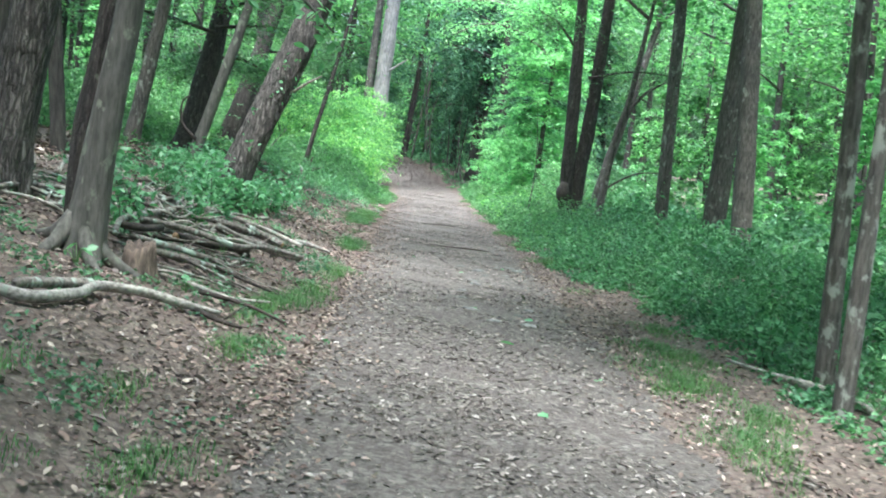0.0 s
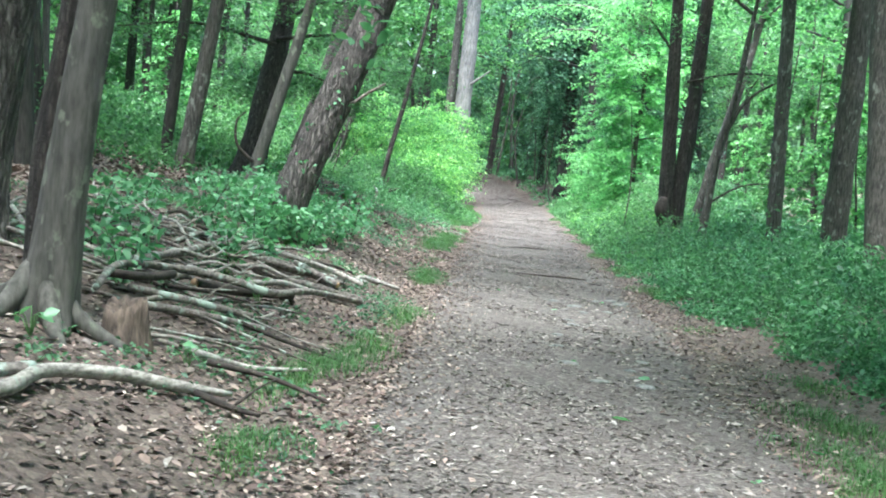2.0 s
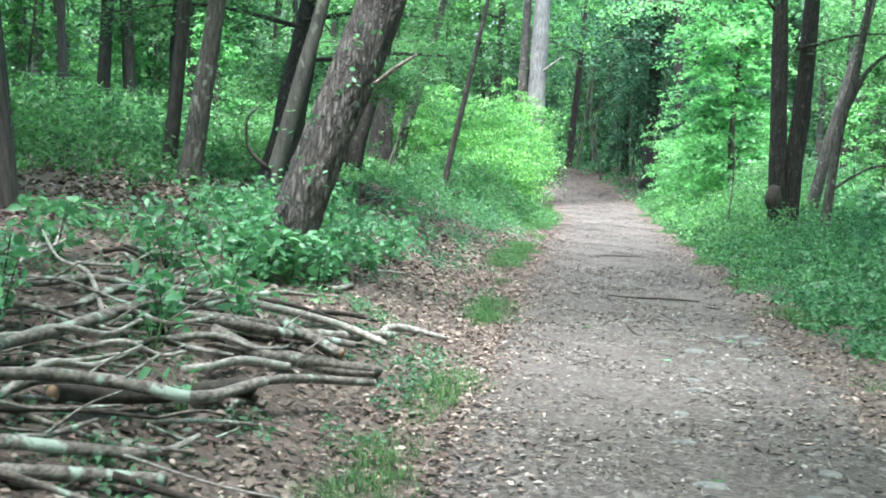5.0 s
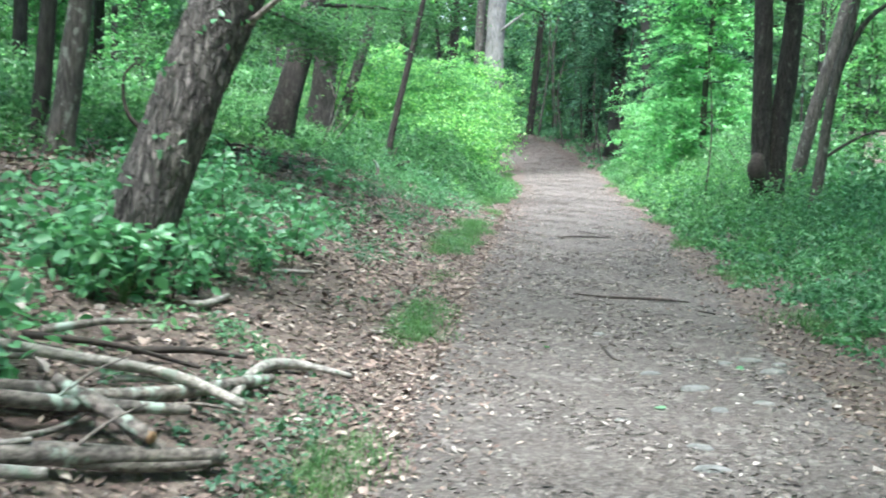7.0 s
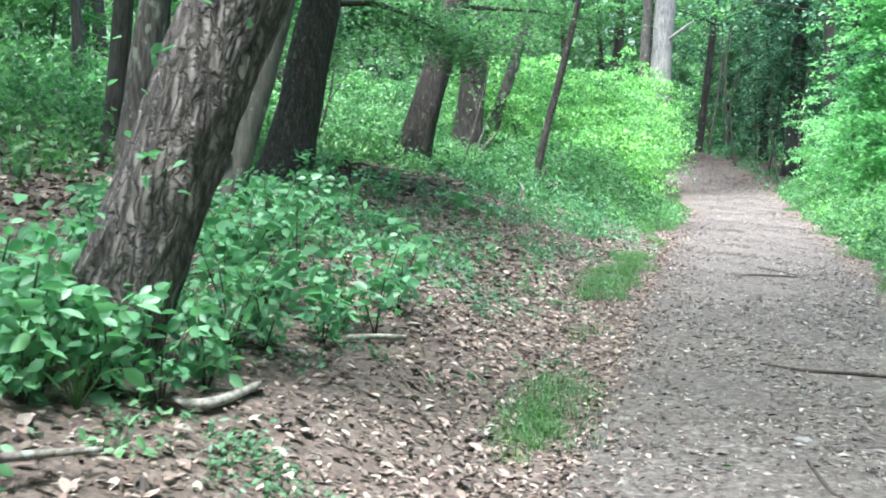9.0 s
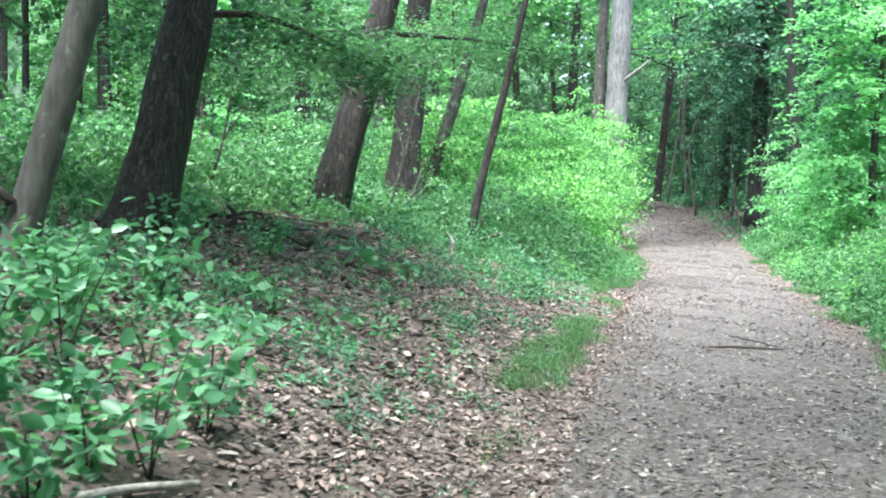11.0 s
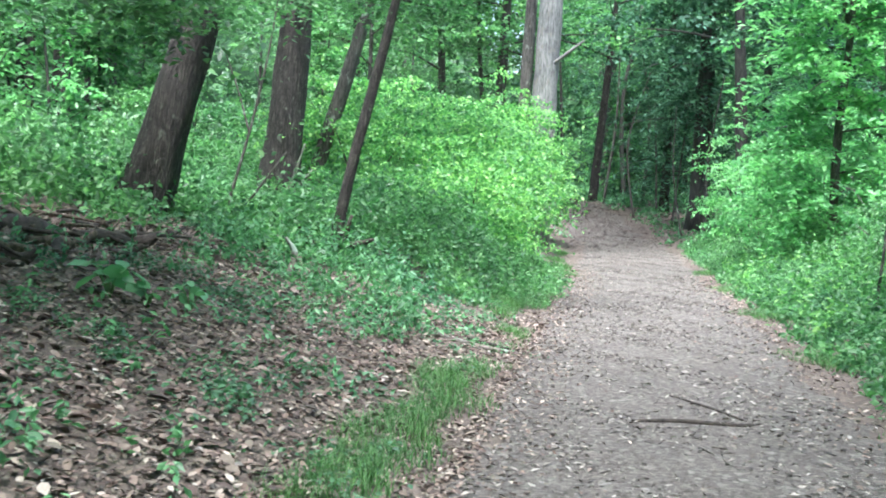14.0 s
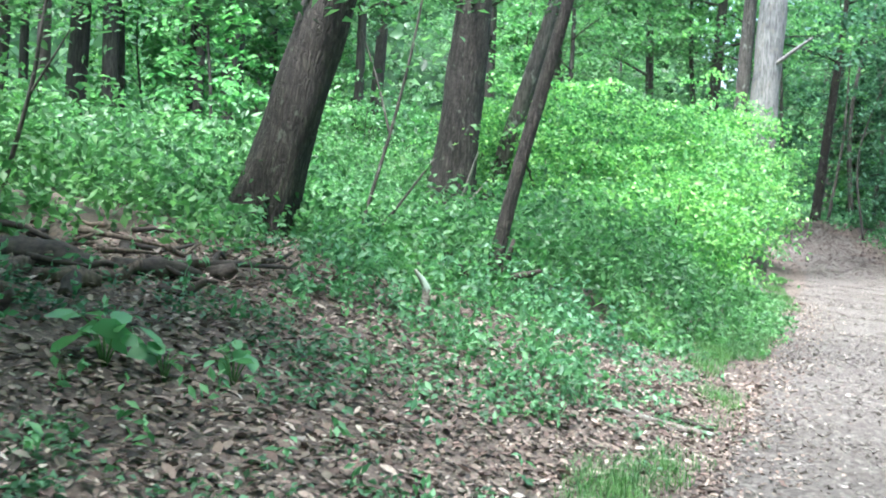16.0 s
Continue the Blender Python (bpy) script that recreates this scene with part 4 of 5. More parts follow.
sprigs(-9, -1.5, 22, 33, 2200, lambda x, y: np.clip((-1.0 - x) * 0.7, 0.25, 1.0) * (1 - 0.5 * smooth(-3.2, -4.4, x) * smooth(30, 28.5, y)) * (1 - 0.5 * np.exp(-((x + 4.8) / 0.9) ** 2) * smooth(30, 29, y)), 0.085, LEAF_FIELD, "upright bright green weeds below the bushes", lambda x, y: y + 1.2 * (-1.2 - x) > 25.2)
sprigs(-14, -5.2, 10, 24, 1800, lambda x, y: np.clip((-4.9 - x) * 0.6 + np.clip(y - 19, 0, 3) * 0.2, 0.1, 1.0), 0.1, LEAF_FIELD, "upright green weeds behind the bank")
stand(-3.9, -1.8, 19.4, 23.2, 900, lambda x, y: 0.3 * smooth(19.2, 21.0, y + 0.5 * np.sin(x * 5)), 0.06, LEAF_WEED, "weeds", "low green weeds spreading from the thicket over brown leaves",
      lambda x, y: np.sin(x * 3.1 + y * 2.0) + np.sin(y * 2.7 - x) > -0.5)
sprigs(-3.9, -1.8, 19.6, 23.4, 130, lambda x, y: 0.42 + 0 * x, 0.07, LEAF_WEED, "upright green weeds at the edge of the thicket")
sprigs(-4.8, -1.6, 13, 22, 160, lambda x, y: 0.22 + 0 * x, 0.06, LEAF_SHRUB, "small upright green plants in the leaf litter", None, 9)


# ---- small shrubs with broad leaves on the bank ----
def shrub_proto(h, stems, n, size, seed):
    ob = thing("shrub", (0, 0, 0), "small green shrub with broad leaves on the bank", "shrub", "shrubs on the bank")
    for k in range(stems):
        a0 = k * 2.1 + seed
        tx, ty = math.cos(a0) * h * 0.45, math.sin(a0) * h * 0.45
        part("stem", tube("stem", [(0, 0, -0.03, 0.006), (tx * 0.4, ty * 0.4, h * 0.5, 0.004), (tx, ty, h, 0.002)], DARKWOOD, 5, 6), ob)
        t = rng.uniform(0.25, 1.05, n)
        p = np.stack([tx * t ** 1.3, ty * t ** 1.3, h * t], 1) + rng.normal(0, h * 0.13, (n, 3))
        part("leaves", leaves("leaves", p, size, LEAF_SHRUB, 0.65, 0.62, fine=True), ob)
    return ob


shrubs = [shrub_proto(0.38, 5, 18, 0.095, 1), shrub_proto(0.3, 4, 15, 0.09, 2), shrub_proto(0.5, 5, 20, 0.088, 3)]
for k, (x, y) in enumerate(((-2.75, 7.0), (-2.9, 7.7), (-3.1, 7.3), (-2.62, 7.35), (-2.45, 7.5), (-2.85, 7.15), (-2.42, 7.9), (-2.35, 9.3), (-2.25, 10.0), (-2.5, 8.8), (-2.4, 9.8), (-2.3, 10.7), (-3.13, 9.85), (-2.8, 9.62), (-3.04, 10.81), (-3.54, 10.35), (-2.67, 10.22), (-3.49, 11.47), (-3.46, 12.78), (-3.0, 8.6), (-3.3, 9.4), (-3.2, 10.4), (-2.8, 9.6), (-3.6, 10.6), (-3.4, 11.6), (-3.7, 12.2), (-2.6, 8.6),
                            (-3.6, 7.8), (-3.9, 9.6), (-3.5, 13.0), (-4.4, 15.4), (-3.9, 16.2), (-3.3, 6.2), (-3.7, 5.2), (-3.6, 4.2),
                            (-2.6, 5.3), (2.9, 1.5), (3.2, 3.4), (3.0, 5.6), (3.6, 8.8), (3.3, 11.0), (3.9, 13.0), (-2.65, 7.45), (-2.9, 7.25), (-3.1, 7.6), (-2.75, 7.1), (-2.9, 2.4), (-3.1, 3.2), (-2.6, 4.2), (-2.4, 5.0), (-3.3, 2.6), (-2.75, 1.6), (-3.0, 1.2))):
    m = Matrix.Translation((x, y, float(land(x, y)))) @ pose(0, 0, 0, 0, 0, k * 77)
    if k < 3:
        shrubs[k].matrix_basis = m
    else:
        copy_thing(shrubs[k % 3], m)


def broad_plant(x, y, n, size, h):
    z = float(land(x, y))
    ob = thing("broadleaf_plant", (x, y, z), "low plant with a few broad light-green leaves", "plant", "broad-leaved plants")
    for k in range(n):
        a0, q = k * 2.4 + x * 5, h * rng.uniform(0.25, 0.75)
        ex, ey, ez = x + math.cos(a0) * q, y + math.sin(a0) * q, z + h * rng.uniform(0.6, 1.1)
        stem = part("stem", tube("stem", [(x, y, z - 0.02, 0.004), ((x + ex) / 2, (y + ey) / 2, (z + 2 * ez) / 3 + 0.02, 0.003), (ex, ey, ez, 0.002)], GRASS, 5, 5), ob)
        part("leaf", leaves("leaf", [(ex, ey, ez)], size, LEAF_SHRUB, 0.75, 0.75, 0.18, fine=True), stem)


for x, y, n, size, h in ((-3.3, 17.2, 15, 0.14, 0.22), (-3.1, 17.35, 8, 0.11, 0.15), (-2.95, 17.7, 9, 0.1, 0.18), (-2.62, 7.15, 8, 0.11, 0.24), (-2.85, 11.3, 8, 0.11, 0.24), (-3.5, 12.6, 8, 0.12, 0.28), (-2.6, 11.9, 8, 0.1, 0.25),
                         (-4.4, 15.6, 8, 0.12, 0.3), (-3.0, 13.6, 8, 0.11, 0.25), (-2.75, 9.2, 9, 0.1, 0.3), (-1.95, 0.4, 5, 0.07, 0.12), (-2.6, -0.3, 6, 0.08, 0.15), (-2.05, 2.9, 6, 0.09, 0.25), (-2.5, 3.7, 7, 0.09, 0.3)):
    broad_plant(x, y, n, size, h)


def thin_sapling(stems, n, label):
    x, y = stems[0][0][0], stems[0][0][1]
    ob = thing("sapling", (x, y, float(land(x, y))), label, "sapling")
    for pts in stems:
        p = [list(q) for q in pts]
        stem = part("stem", tube("stem", p, BARK_POLE, 6, 16), ob)
        c = spline(p, 40)[:, :3]
        pos = c[rng.integers(10, 40, n)] + rng.normal(0, 0.16, (n, 3))
        part("leaves", leaves("leaves", pos, 0.085, LEAF_FINE, 0.7, 0.55, fine=True), stem)


SAPL = "thin bare-stemmed sapling with sparse light-green leaves"
thin_sapling([[(-4.4, 22.6, 0.85, 0.02), (-4.12, 22.7, 1.99, 0.016), (-3.93, 22.7, 2.87, 0.012), (-3.8, 22.7, 3.8, 0.006)], [(-4.12, 22.7, 1.99, 0.012), (-4.25, 22.7, 2.42, 0.01), (-4.43, 22.7, 2.9, 0.006)],
              [(-4.35, 22.6, 0.9, 0.015), (-4.03, 22.7, 1.35, 0.013), (-3.7, 22.7, 1.8, 0.008)]], 26, SAPL)
thin_sapling([[(-6.1, 20.0, 1.05, 0.022), (-5.82, 20.0, 2.03, 0.018), (-5.74, 20.0, 2.47, 0.015), (-5.6, 20.0, 3.4, 0.008)], [(-5.82, 20.0, 2.03, 0.012), (-5.5, 20.0, 2.5, 0.006)]], 24, SAPL)
thin_sapling([[(5.2, 18.0, -0.05, 0.03), (5.15, 18.0, 2.0, 0.022), (5.35, 18.0, 4.5, 0.012)]], 40, SAPL)
thin_sapling([[(2.9, 24.8, -0.05, 0.02), (3.0, 24.8, 1.6, 0.015), (2.85, 24.8, 3.4, 0.006)]], 40, SAPL)
for x, y, h, r in ((0.5, 52.0, 5, 0.04), (1.3, 53.5, 4, 0.035), (0.9, 57.5, 7, 0.07), (-2.2, 60.0, 7, 0.08), (1.7, 50.5, 4.5, 0.035), (0.2, 60.5, 8, 0.1), (-0.6, 57.0, 6, 0.06), (2.6, 48.2, 5, 0.06), (1.9, 47.6, 4, 0.03)):
    z0 = float(land(x, y))
    thin_sapling([[(x, y, z0 - 0.05, r), (x + 0.35 * math.sin(y * 3), y, z0 + h * 0.5, r * 0.8), (x + 0.5 * math.sin(y * 5), y, z0 + h, r * 0.3)]], 60, "slim dark young tree in the shade past the bend")


# ---- grass along the path ----
def blades(n, rx, ry, h):
    a, q = rng.uniform(0, 2 * math.pi, n), rng.uniform(0, 1, n) ** 0.62
    q = q * (1 + 0.35 * np.sin(3 * a) + 0.2 * np.sin(7 * a))
    b = np.stack([np.cos(a) * q * rx, np.sin(a) * q * ry, np.full(n, -0.02)], 1)
    az, le = rng.uniform(0, 2 * math.pi, n), rng.uniform(0.4, 1.1, n) * h * np.clip(1.2 - 0.6 * q, 0.35, 1)
    d = np.stack([np.cos(az), np.sin(az), np.zeros(n)], 1)
    s = np.stack([-np.sin(az), np.cos(az), np.zeros(n)], 1) * 0.0026
    upv = np.array([0, 0, 1.0])
    mid = b + d * (le * 0.25)[:, None] + upv * (le * 0.6)[:, None]
    tip = b + d * (le * rng.uniform(0.5, 1.1, n))[:, None] + upv * (le * rng.uniform(0.5, 0.95, n))[:, None]
    v = np.stack([b - s, b + s, mid + s * 0.8, mid - s * 0.8, tip], 1).reshape(-1, 3)
    i5 = np.arange(n) * 5
    f = [(int(i), int(i) + 1, int(i) + 2, int(i) + 3) for i in i5] + [(int(i) + 3, int(i) + 2, int(i) + 4) for i in i5]
    return mesh_of("blades", v, f, GRASS)


grass = []
for n, rx, ry, h in ((800, 0.30, 0.65, 0.12), (480, 0.27, 0.55, 0.085), (1050, 0.32, 0.9, 0.15)):
    ob = tagged(new("grass_patch", blades(n, rx, ry, h)), "patch of fine green grass at the path's edge", "grass", "grass along the path", "stuff")
    grass.append(ob)
for k, (x, y, j) in enumerate(((-1.42, 2.0, 0), (-1.28, 4.8, 1), (-1.2, 5.4, 1), (-1.9, -4.6, 1), (-2.35, -5.5, 0), (-1.75, -2.7, 1), (-2.2, -3.3, 1), (-2.0, -6.3, 1), (-1.28, 21.0, 1), (-1.26, 22.4, 0), (-1.24, 26.4, 2), (-1.24, 27.3, 0), (-1.25, 29.2, 2), (-1.25, 31.6, 2), (-1.28, 34.4, 2), (-1.25, 9.6, 0), (-1.3, 10.3, 0), (-1.4, 16.0, 0), (-1.42, 16.9, 2), (-1.42, 18.2, 2), (-1.4, 19.0, 0), (-1.42, 24.8, 2), (-1.5, 25.6, 2), (-1.5, 23.8, 0),
                               (-1.5, 28.2, 2), (-1.5, 30.5, 2), (-1.55, 33.0, 2), (-1.5, 36.0, 2), (-1.5, 39.0, 2), (-1.45, -0.7, 0), (-1.4, -3.8, 0), (-1.5, -0.6, 1), (-1.55, 1.2, 1), (-1.1, 6.0, 1), (1.85, -1.9, 2), (1.82, 0.0, 0),
                               (1.9, 0.5, 2), (2.0, 10.4, 2), (1.9, 13.8, 2), (1.95, 6.4, 1), (1.85, 17.5, 2), (1.85, 21.5, 2), (1.8, 26.0, 2), (1.8, 30.5, 2), (1.75, 35.0, 2), (-1.75, -5.6, 0), (2.05, -4.2, 0), (-1.35, 12.5, 1), (-1.35, 17.5, 2), (-1.5, 18.8, 2), (-1.3, 19.6, 0), (-1.6, 16.4, 0), (-1.5, 1.5, 2), (-1.35, 2.7, 0), (-1.3, 3.5, 0), (-1.6, 0.6, 1), (-1.45, 25.2, 2), (-1.4, 26.8, 2), (2.1, 1.6, 2), (2.3, 3.2, 0), (2.2, -0.9, 0), (-1.54, 15.1, 2), (-1.5, 14.4, 0), (-1.56, 24.9, 2), (-1.62, 25.3, 0), (-1.26, 9.7, 2), (-1.22, 9.0, 0), (-1.46, 15.7, 2))):
    m = Matrix.Translation((x, y, float(land(x, y)))) @ pose(0, 0, 0, 0, 0, k * 31 % 40 - 20)
    if k < 3:
        j = k
        grass[k].matrix_basis = m
    else:
        copy_thing(grass[j], m)


# ---- leaf litter and chips ----
def flakes(name, x, y, z, size, mat, label, category, aspect=0.55, curl=0.4, fine=False):
    ob = tagged(new(name, leaves(name, np.stack([x, y, z], 1), size, mat, 0.95, aspect, curl, fine)), label, category, kind="stuff")
    return ob


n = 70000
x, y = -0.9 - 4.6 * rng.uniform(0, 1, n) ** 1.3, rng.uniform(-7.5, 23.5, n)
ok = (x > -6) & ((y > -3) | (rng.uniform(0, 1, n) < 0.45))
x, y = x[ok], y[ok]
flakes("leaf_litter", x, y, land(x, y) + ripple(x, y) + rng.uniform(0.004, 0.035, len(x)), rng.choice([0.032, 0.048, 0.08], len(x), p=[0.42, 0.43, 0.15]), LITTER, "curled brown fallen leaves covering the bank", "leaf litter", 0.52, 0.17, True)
n = 20000
x, y = -0.85 - 4.4 * rng.uniform(0, 1, n) ** 1.4, rng.uniform(-7.5, 23.5, n)
flakes("leaf_litter", x, y, land(x, y) + ripple(x, y) + rng.uniform(0.006, 0.03, n), 0.03, CHIPS, "crumbled pale leaf scraps over the bank", "leaf litter", 0.5, 0.2)
n = 9000
x, y = rng.uniform(-16, 12, n), rng.uniform(-26, -6.5, n)
ok = np.abs(x - 0.31) > 1.5
x, y = x[ok], y[ok]
flakes("leaf_litter", x, y, land(x, y) + rng.uniform(0.01, 0.04, len(x)), 0.11, LITTER, "brown fallen leaves where the path begins", "leaf litter", 0.6, 0.3)
n = 1600
x, y = -1.3 - 3.2 * rng.uniform(0, 1, n), rng.uniform(-6, 21, n)
flakes("leaf_litter", x, y, land(x, y) + ripple(x, y) + rng.uniform(0.02, 0.045, n), rng.choice([0.05, 0.08, 0.11], n, p=[0.5, 0.35, 0.15]), CHIPS, "pale curled dead leaves lying on top of the litter", "leaf litter", 0.5, 0.5, True)
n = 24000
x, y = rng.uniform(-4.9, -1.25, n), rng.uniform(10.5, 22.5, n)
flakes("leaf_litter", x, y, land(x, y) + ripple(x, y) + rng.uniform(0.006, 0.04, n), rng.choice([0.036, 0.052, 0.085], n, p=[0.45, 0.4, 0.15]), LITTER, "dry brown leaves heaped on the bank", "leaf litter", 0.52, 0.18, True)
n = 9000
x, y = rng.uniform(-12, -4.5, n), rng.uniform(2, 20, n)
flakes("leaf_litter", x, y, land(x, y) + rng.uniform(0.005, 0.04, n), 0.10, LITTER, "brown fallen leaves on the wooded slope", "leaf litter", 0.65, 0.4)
n = 12000
x, y = -1.0 + rng.normal(0, 0.3, n), rng.uniform(-7.5, 34, n)
flakes("leaf_litter", x, y, path_z(x, y) + rng.uniform(0.004, 0.02, n), 0.045, LITTER, "brown leaf scraps strewn over the path's edge", "leaf litter", 0.55, 0.2)
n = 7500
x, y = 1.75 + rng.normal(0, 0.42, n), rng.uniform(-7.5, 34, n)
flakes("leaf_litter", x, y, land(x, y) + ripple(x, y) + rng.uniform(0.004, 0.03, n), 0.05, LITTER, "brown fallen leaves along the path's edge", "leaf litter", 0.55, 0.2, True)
n = 4500
x, y = rng.uniform(1.5, 3.0, n), rng.uniform(-8, 11, n)
flakes("leaf_litter", x, y, land(x, y) + ripple(x, y) + rng.uniform(0.004, 0.03, n), 0.05, LITTER, "brown fallen leaves on the strip between path and weeds", "leaf litter", 0.6, 0.2)
# leaves past the bend, with its shade put into their colour
n = 3000
x, y = rng.uniform(-8, 5, n), rng.uniform(46, 64, n)
flakes("leaf_litter", x, y, path_z(x, y) + rng.uniform(0.01, 0.03, n), 0.085, NEEDLES_SHADE, "brown fallen leaves strewn past the bend, darkened in colour for its shade", "leaf litter", 0.6, 0.2)
# needles thickening round the bend; their dark tone is partly painted shade
n = 16000
y = 42.5 + 24 * rng.uniform(0, 1, n) ** 0.55 + rng.normal(0, 0.6, n)
x = 0.31 + bend(y) + rng.normal(0, 1.0, n)
flakes("needle_litter_shade", x, y, path_z(x, y) + rng.uniform(0.012, 0.025, n), 0.075, NEEDLES_SHADE, "brown needle litter past the bend, the path's shade put into its colour", "leaf litter", 0.6, 0.15)
n = 135000
x, y = 0.31 + np.clip(rng.normal(0, 0.85, n), -1.7, 1.65), -7.5 + 55 * rng.uniform(0, 1, n) ** 1.45
ok = rng.uniform(0, 1, n) < 0.5 + 0.4 * np.sin(x * 2.3 + 1.5 * np.sin(y * 0.9)) * np.sin(y * 1.4 + x) + 0.3 * np.sin(x * 6 + y * 4)
x, y = x[ok], y[ok]
n = len(x)
flakes("path_chips", x, y, path_z(x, y) + 0.004 + rng.uniform(0.0, 0.008, n), rng.choice([0.022, 0.042, 0.07], n, p=[0.45, 0.37, 0.18]), CHIPS, "pale bark chips and leaf scraps trodden into the path", "chips", 0.4, 0.2)


# ---- dead wood ----
def branch(pts, mat, label, group="", name="fallen_branch", cut=False, sides=9):
    p = [(a, b, max(c, float(land(a, b)) + 0.6 * r), r) for a, b, c, r in pts]
    x, y = p[0][0], p[0][1]
    ob = thing(name, (x, y, float(land(x, y))), label, "branch", group)
    part("wood", tube("wood", p, mat, sides, 8 + 6 * len(p), *((0.13, 0.0, 0.012) if name == "rotten_log" else (0.06,)), seed=x * 7), ob)
    if cut:
        d = (Vector(p[0][:3]) - Vector(p[1][:3])).normalized()
        e0 = Vector(p[0][:3])
        part("cut_end", tube("cut_end", [(*(e0 - d * 0.01), p[0][3] * 0.92), (*(e0 + d * 0.006), p[0][3] * 0.9)], CUTWOOD, 12, 3, 0.02), ob, "freshly sawn orange end")
    if len(p) > 3 and p[0][3] > 0.02 and mat is not PALEWOOD:
        k = len(p) // 2
        q = p[k]
        part("twig", tube("twig", [(q[0], q[1], q[2], 0.009), (q[0] + 0.12, q[1] + 0.1, q[2] + 0.1, 0.006), (q[0] + 0.2, q[1] + 0.28, q[2] + 0.13, 0.003)], mat, 6, 6), ob)
    return ob


HEAP = "heap of cut branches"
GREYB = "grey weathered branch with pale lichen lying in a heap"
branch([(-2.55, -2.1, 0.52, 0.034), (-2.38, -1.95, 0.47, 0.036), (-2.27, -1.42, 0.44, 0.035), (-2.26, -0.98, 0.44, 0.037), (-2.08, -0.6, 0.38, 0.035), (-1.85, -0.26, 0.28, 0.03), (-1.62, 0.08, 0.19, 0.014)], PALEWOOD, "bent bleached branch lying on brown leaves", HEAP)
branch([(-2.50, -1.90, 0.53, 0.032), (-2.47, -1.73, 0.52, 0.033), (-2.30, -1.03, 0.46, 0.032)], DEADWOOD, "short grey log lying on brown leaves", HEAP)
branch([(-2.54, 0.50, 0.66, 0.021), (-2.69, 1.43, 0.71, 0.026), (-2.49, 2.12, 0.64, 0.028), (-2.20, 2.50, 0.55, 0.028), (-1.92, 2.76, 0.45, 0.028), (-1.77, 3.60, 0.39, 0.027), (-1.40, 4.31, 0.26, 0.020)], DEADWOOD, "long crooked grey branch on top of a heap", HEAP)
branch([(-2.53, 4.53, 0.58, 0.026), (-2.08, 5.08, 0.43, 0.032), (-1.69, 4.88, 0.27, 0.029)], DEADWOOD, GREYB, HEAP)
branch([(-2.42, 2.33, 0.52, 0.042), (-2.18, 2.80, 0.44, 0.042), (-1.92, 3.59, 0.35, 0.042)], DARKWOOD, "thick dark log with a sawn orange end", HEAP, cut=True)
branch([(-2.80, 2.07, 0.69, 0.028), (-2.74, 3.14, 0.67, 0.031), (-2.74, 4.50, 0.67, 0.032)], DEADWOOD, GREYB, HEAP)
branch([(-2.47, 1.91, 0.62, 0.031), (-2.54, 1.43, 0.64, 0.031), (-2.67, 1.14, 0.68, 0.030)], DARKWOOD, "dark log with a sawn reddish end", HEAP, cut=True)
branch([(-2.59, 1.30, 0.58, 0.024), (-2.28, 1.65, 0.48, 0.026), (-1.94, 2.09, 0.35, 0.024)], DEADWOOD, "straight lichened pole lying on the bank", HEAP)
branch([(-2.46, 1.11, 0.50, 0.027), (-2.16, 1.57, 0.40, 0.029), (-1.83, 2.02, 0.27, 0.028)], DEADWOOD, "straight grey pole with a dark end lying on the bank", HEAP)
branch([(-2.49, 0.26, 0.48, 0.018), (-2.33, 0.45, 0.43, 0.018), (-2.06, 0.59, 0.34, 0.013)], DEADWOOD, "thin pale branch on the ground before a stump", HEAP)
branch([(-1.99, -0.25, 0.32, 0.021), (-1.81, -0.17, 0.25, 0.021), (-1.57, -0.12, 0.16, 0.017), (-1.43, -0.06, 0.12, 0.011)], DARKWOOD, "dark forked stick beside the bleached branch", HEAP)
branch([(-1.95, 4.52, 0.32, 0.021), (-1.74, 4.80, 0.23, 0.026), (-1.55, 5.10, 0.17, 0.023)], DEADWOOD, GREYB, HEAP)
branch([(-2.42, 4.75, 0.50, 0.035), (-1.96, 5.50, 0.34, 0.038), (-1.62, 6.56, 0.21, 0.026)], DEADWOOD, GREYB, HEAP)
branch([(-1.70, 6.12, 0.22, 0.025), (-1.72, 6.68, 0.23, 0.030), (-1.62, 7.06, 0.19, 0.030), (-1.31, 7.24, 0.10, 0.012)], PALEWOOD, "curved bleached branch end pointing to the path", HEAP)
branch([(-2.91, 4.70, 0.72, 0.025), (-2.60, 5.14, 0.63, 0.027), (-2.24, 5.44, 0.51, 0.027), (-1.89, 5.75, 0.38, 0.026), (-1.56, 5.74, 0.26, 0.022)], PALEWOOD, "long pale branch along the back of a heap", HEAP)
branch([(-2.69, 4.31, 0.62, 0.028), (-2.38, 4.61, 0.53, 0.031), (-2.11, 4.90, 0.44, 0.031), (-1.74, 5.47, 0.29, 0.025)], DEADWOOD, GREYB, HEAP)
branch([(-1.70, 4.85, 0.33, 0.030), (-1.92, 4.95, 0.41, 0.031), (-2.15, 5.03, 0.50, 0.026)], DEADWOOD, "lichened log with a pale sawn end across a heap", HEAP, cut=True)
branch([(-2.40, 4.47, 0.50, 0.040), (-2.10, 4.37, 0.39, 0.046), (-1.92, 4.57, 0.33, 0.045), (-1.52, 5.18, 0.17, 0.037)], DEADWOOD, "thick grey log at the front of a heap", HEAP)
branch([(-2.24, 3.46, 0.44, 0.023), (-2.17, 3.70, 0.42, 0.026), (-2.10, 4.10, 0.39, 0.026), (-1.91, 4.36, 0.32, 0.021)], PALEWOOD, "pale crooked branch at the front of a heap", HEAP)
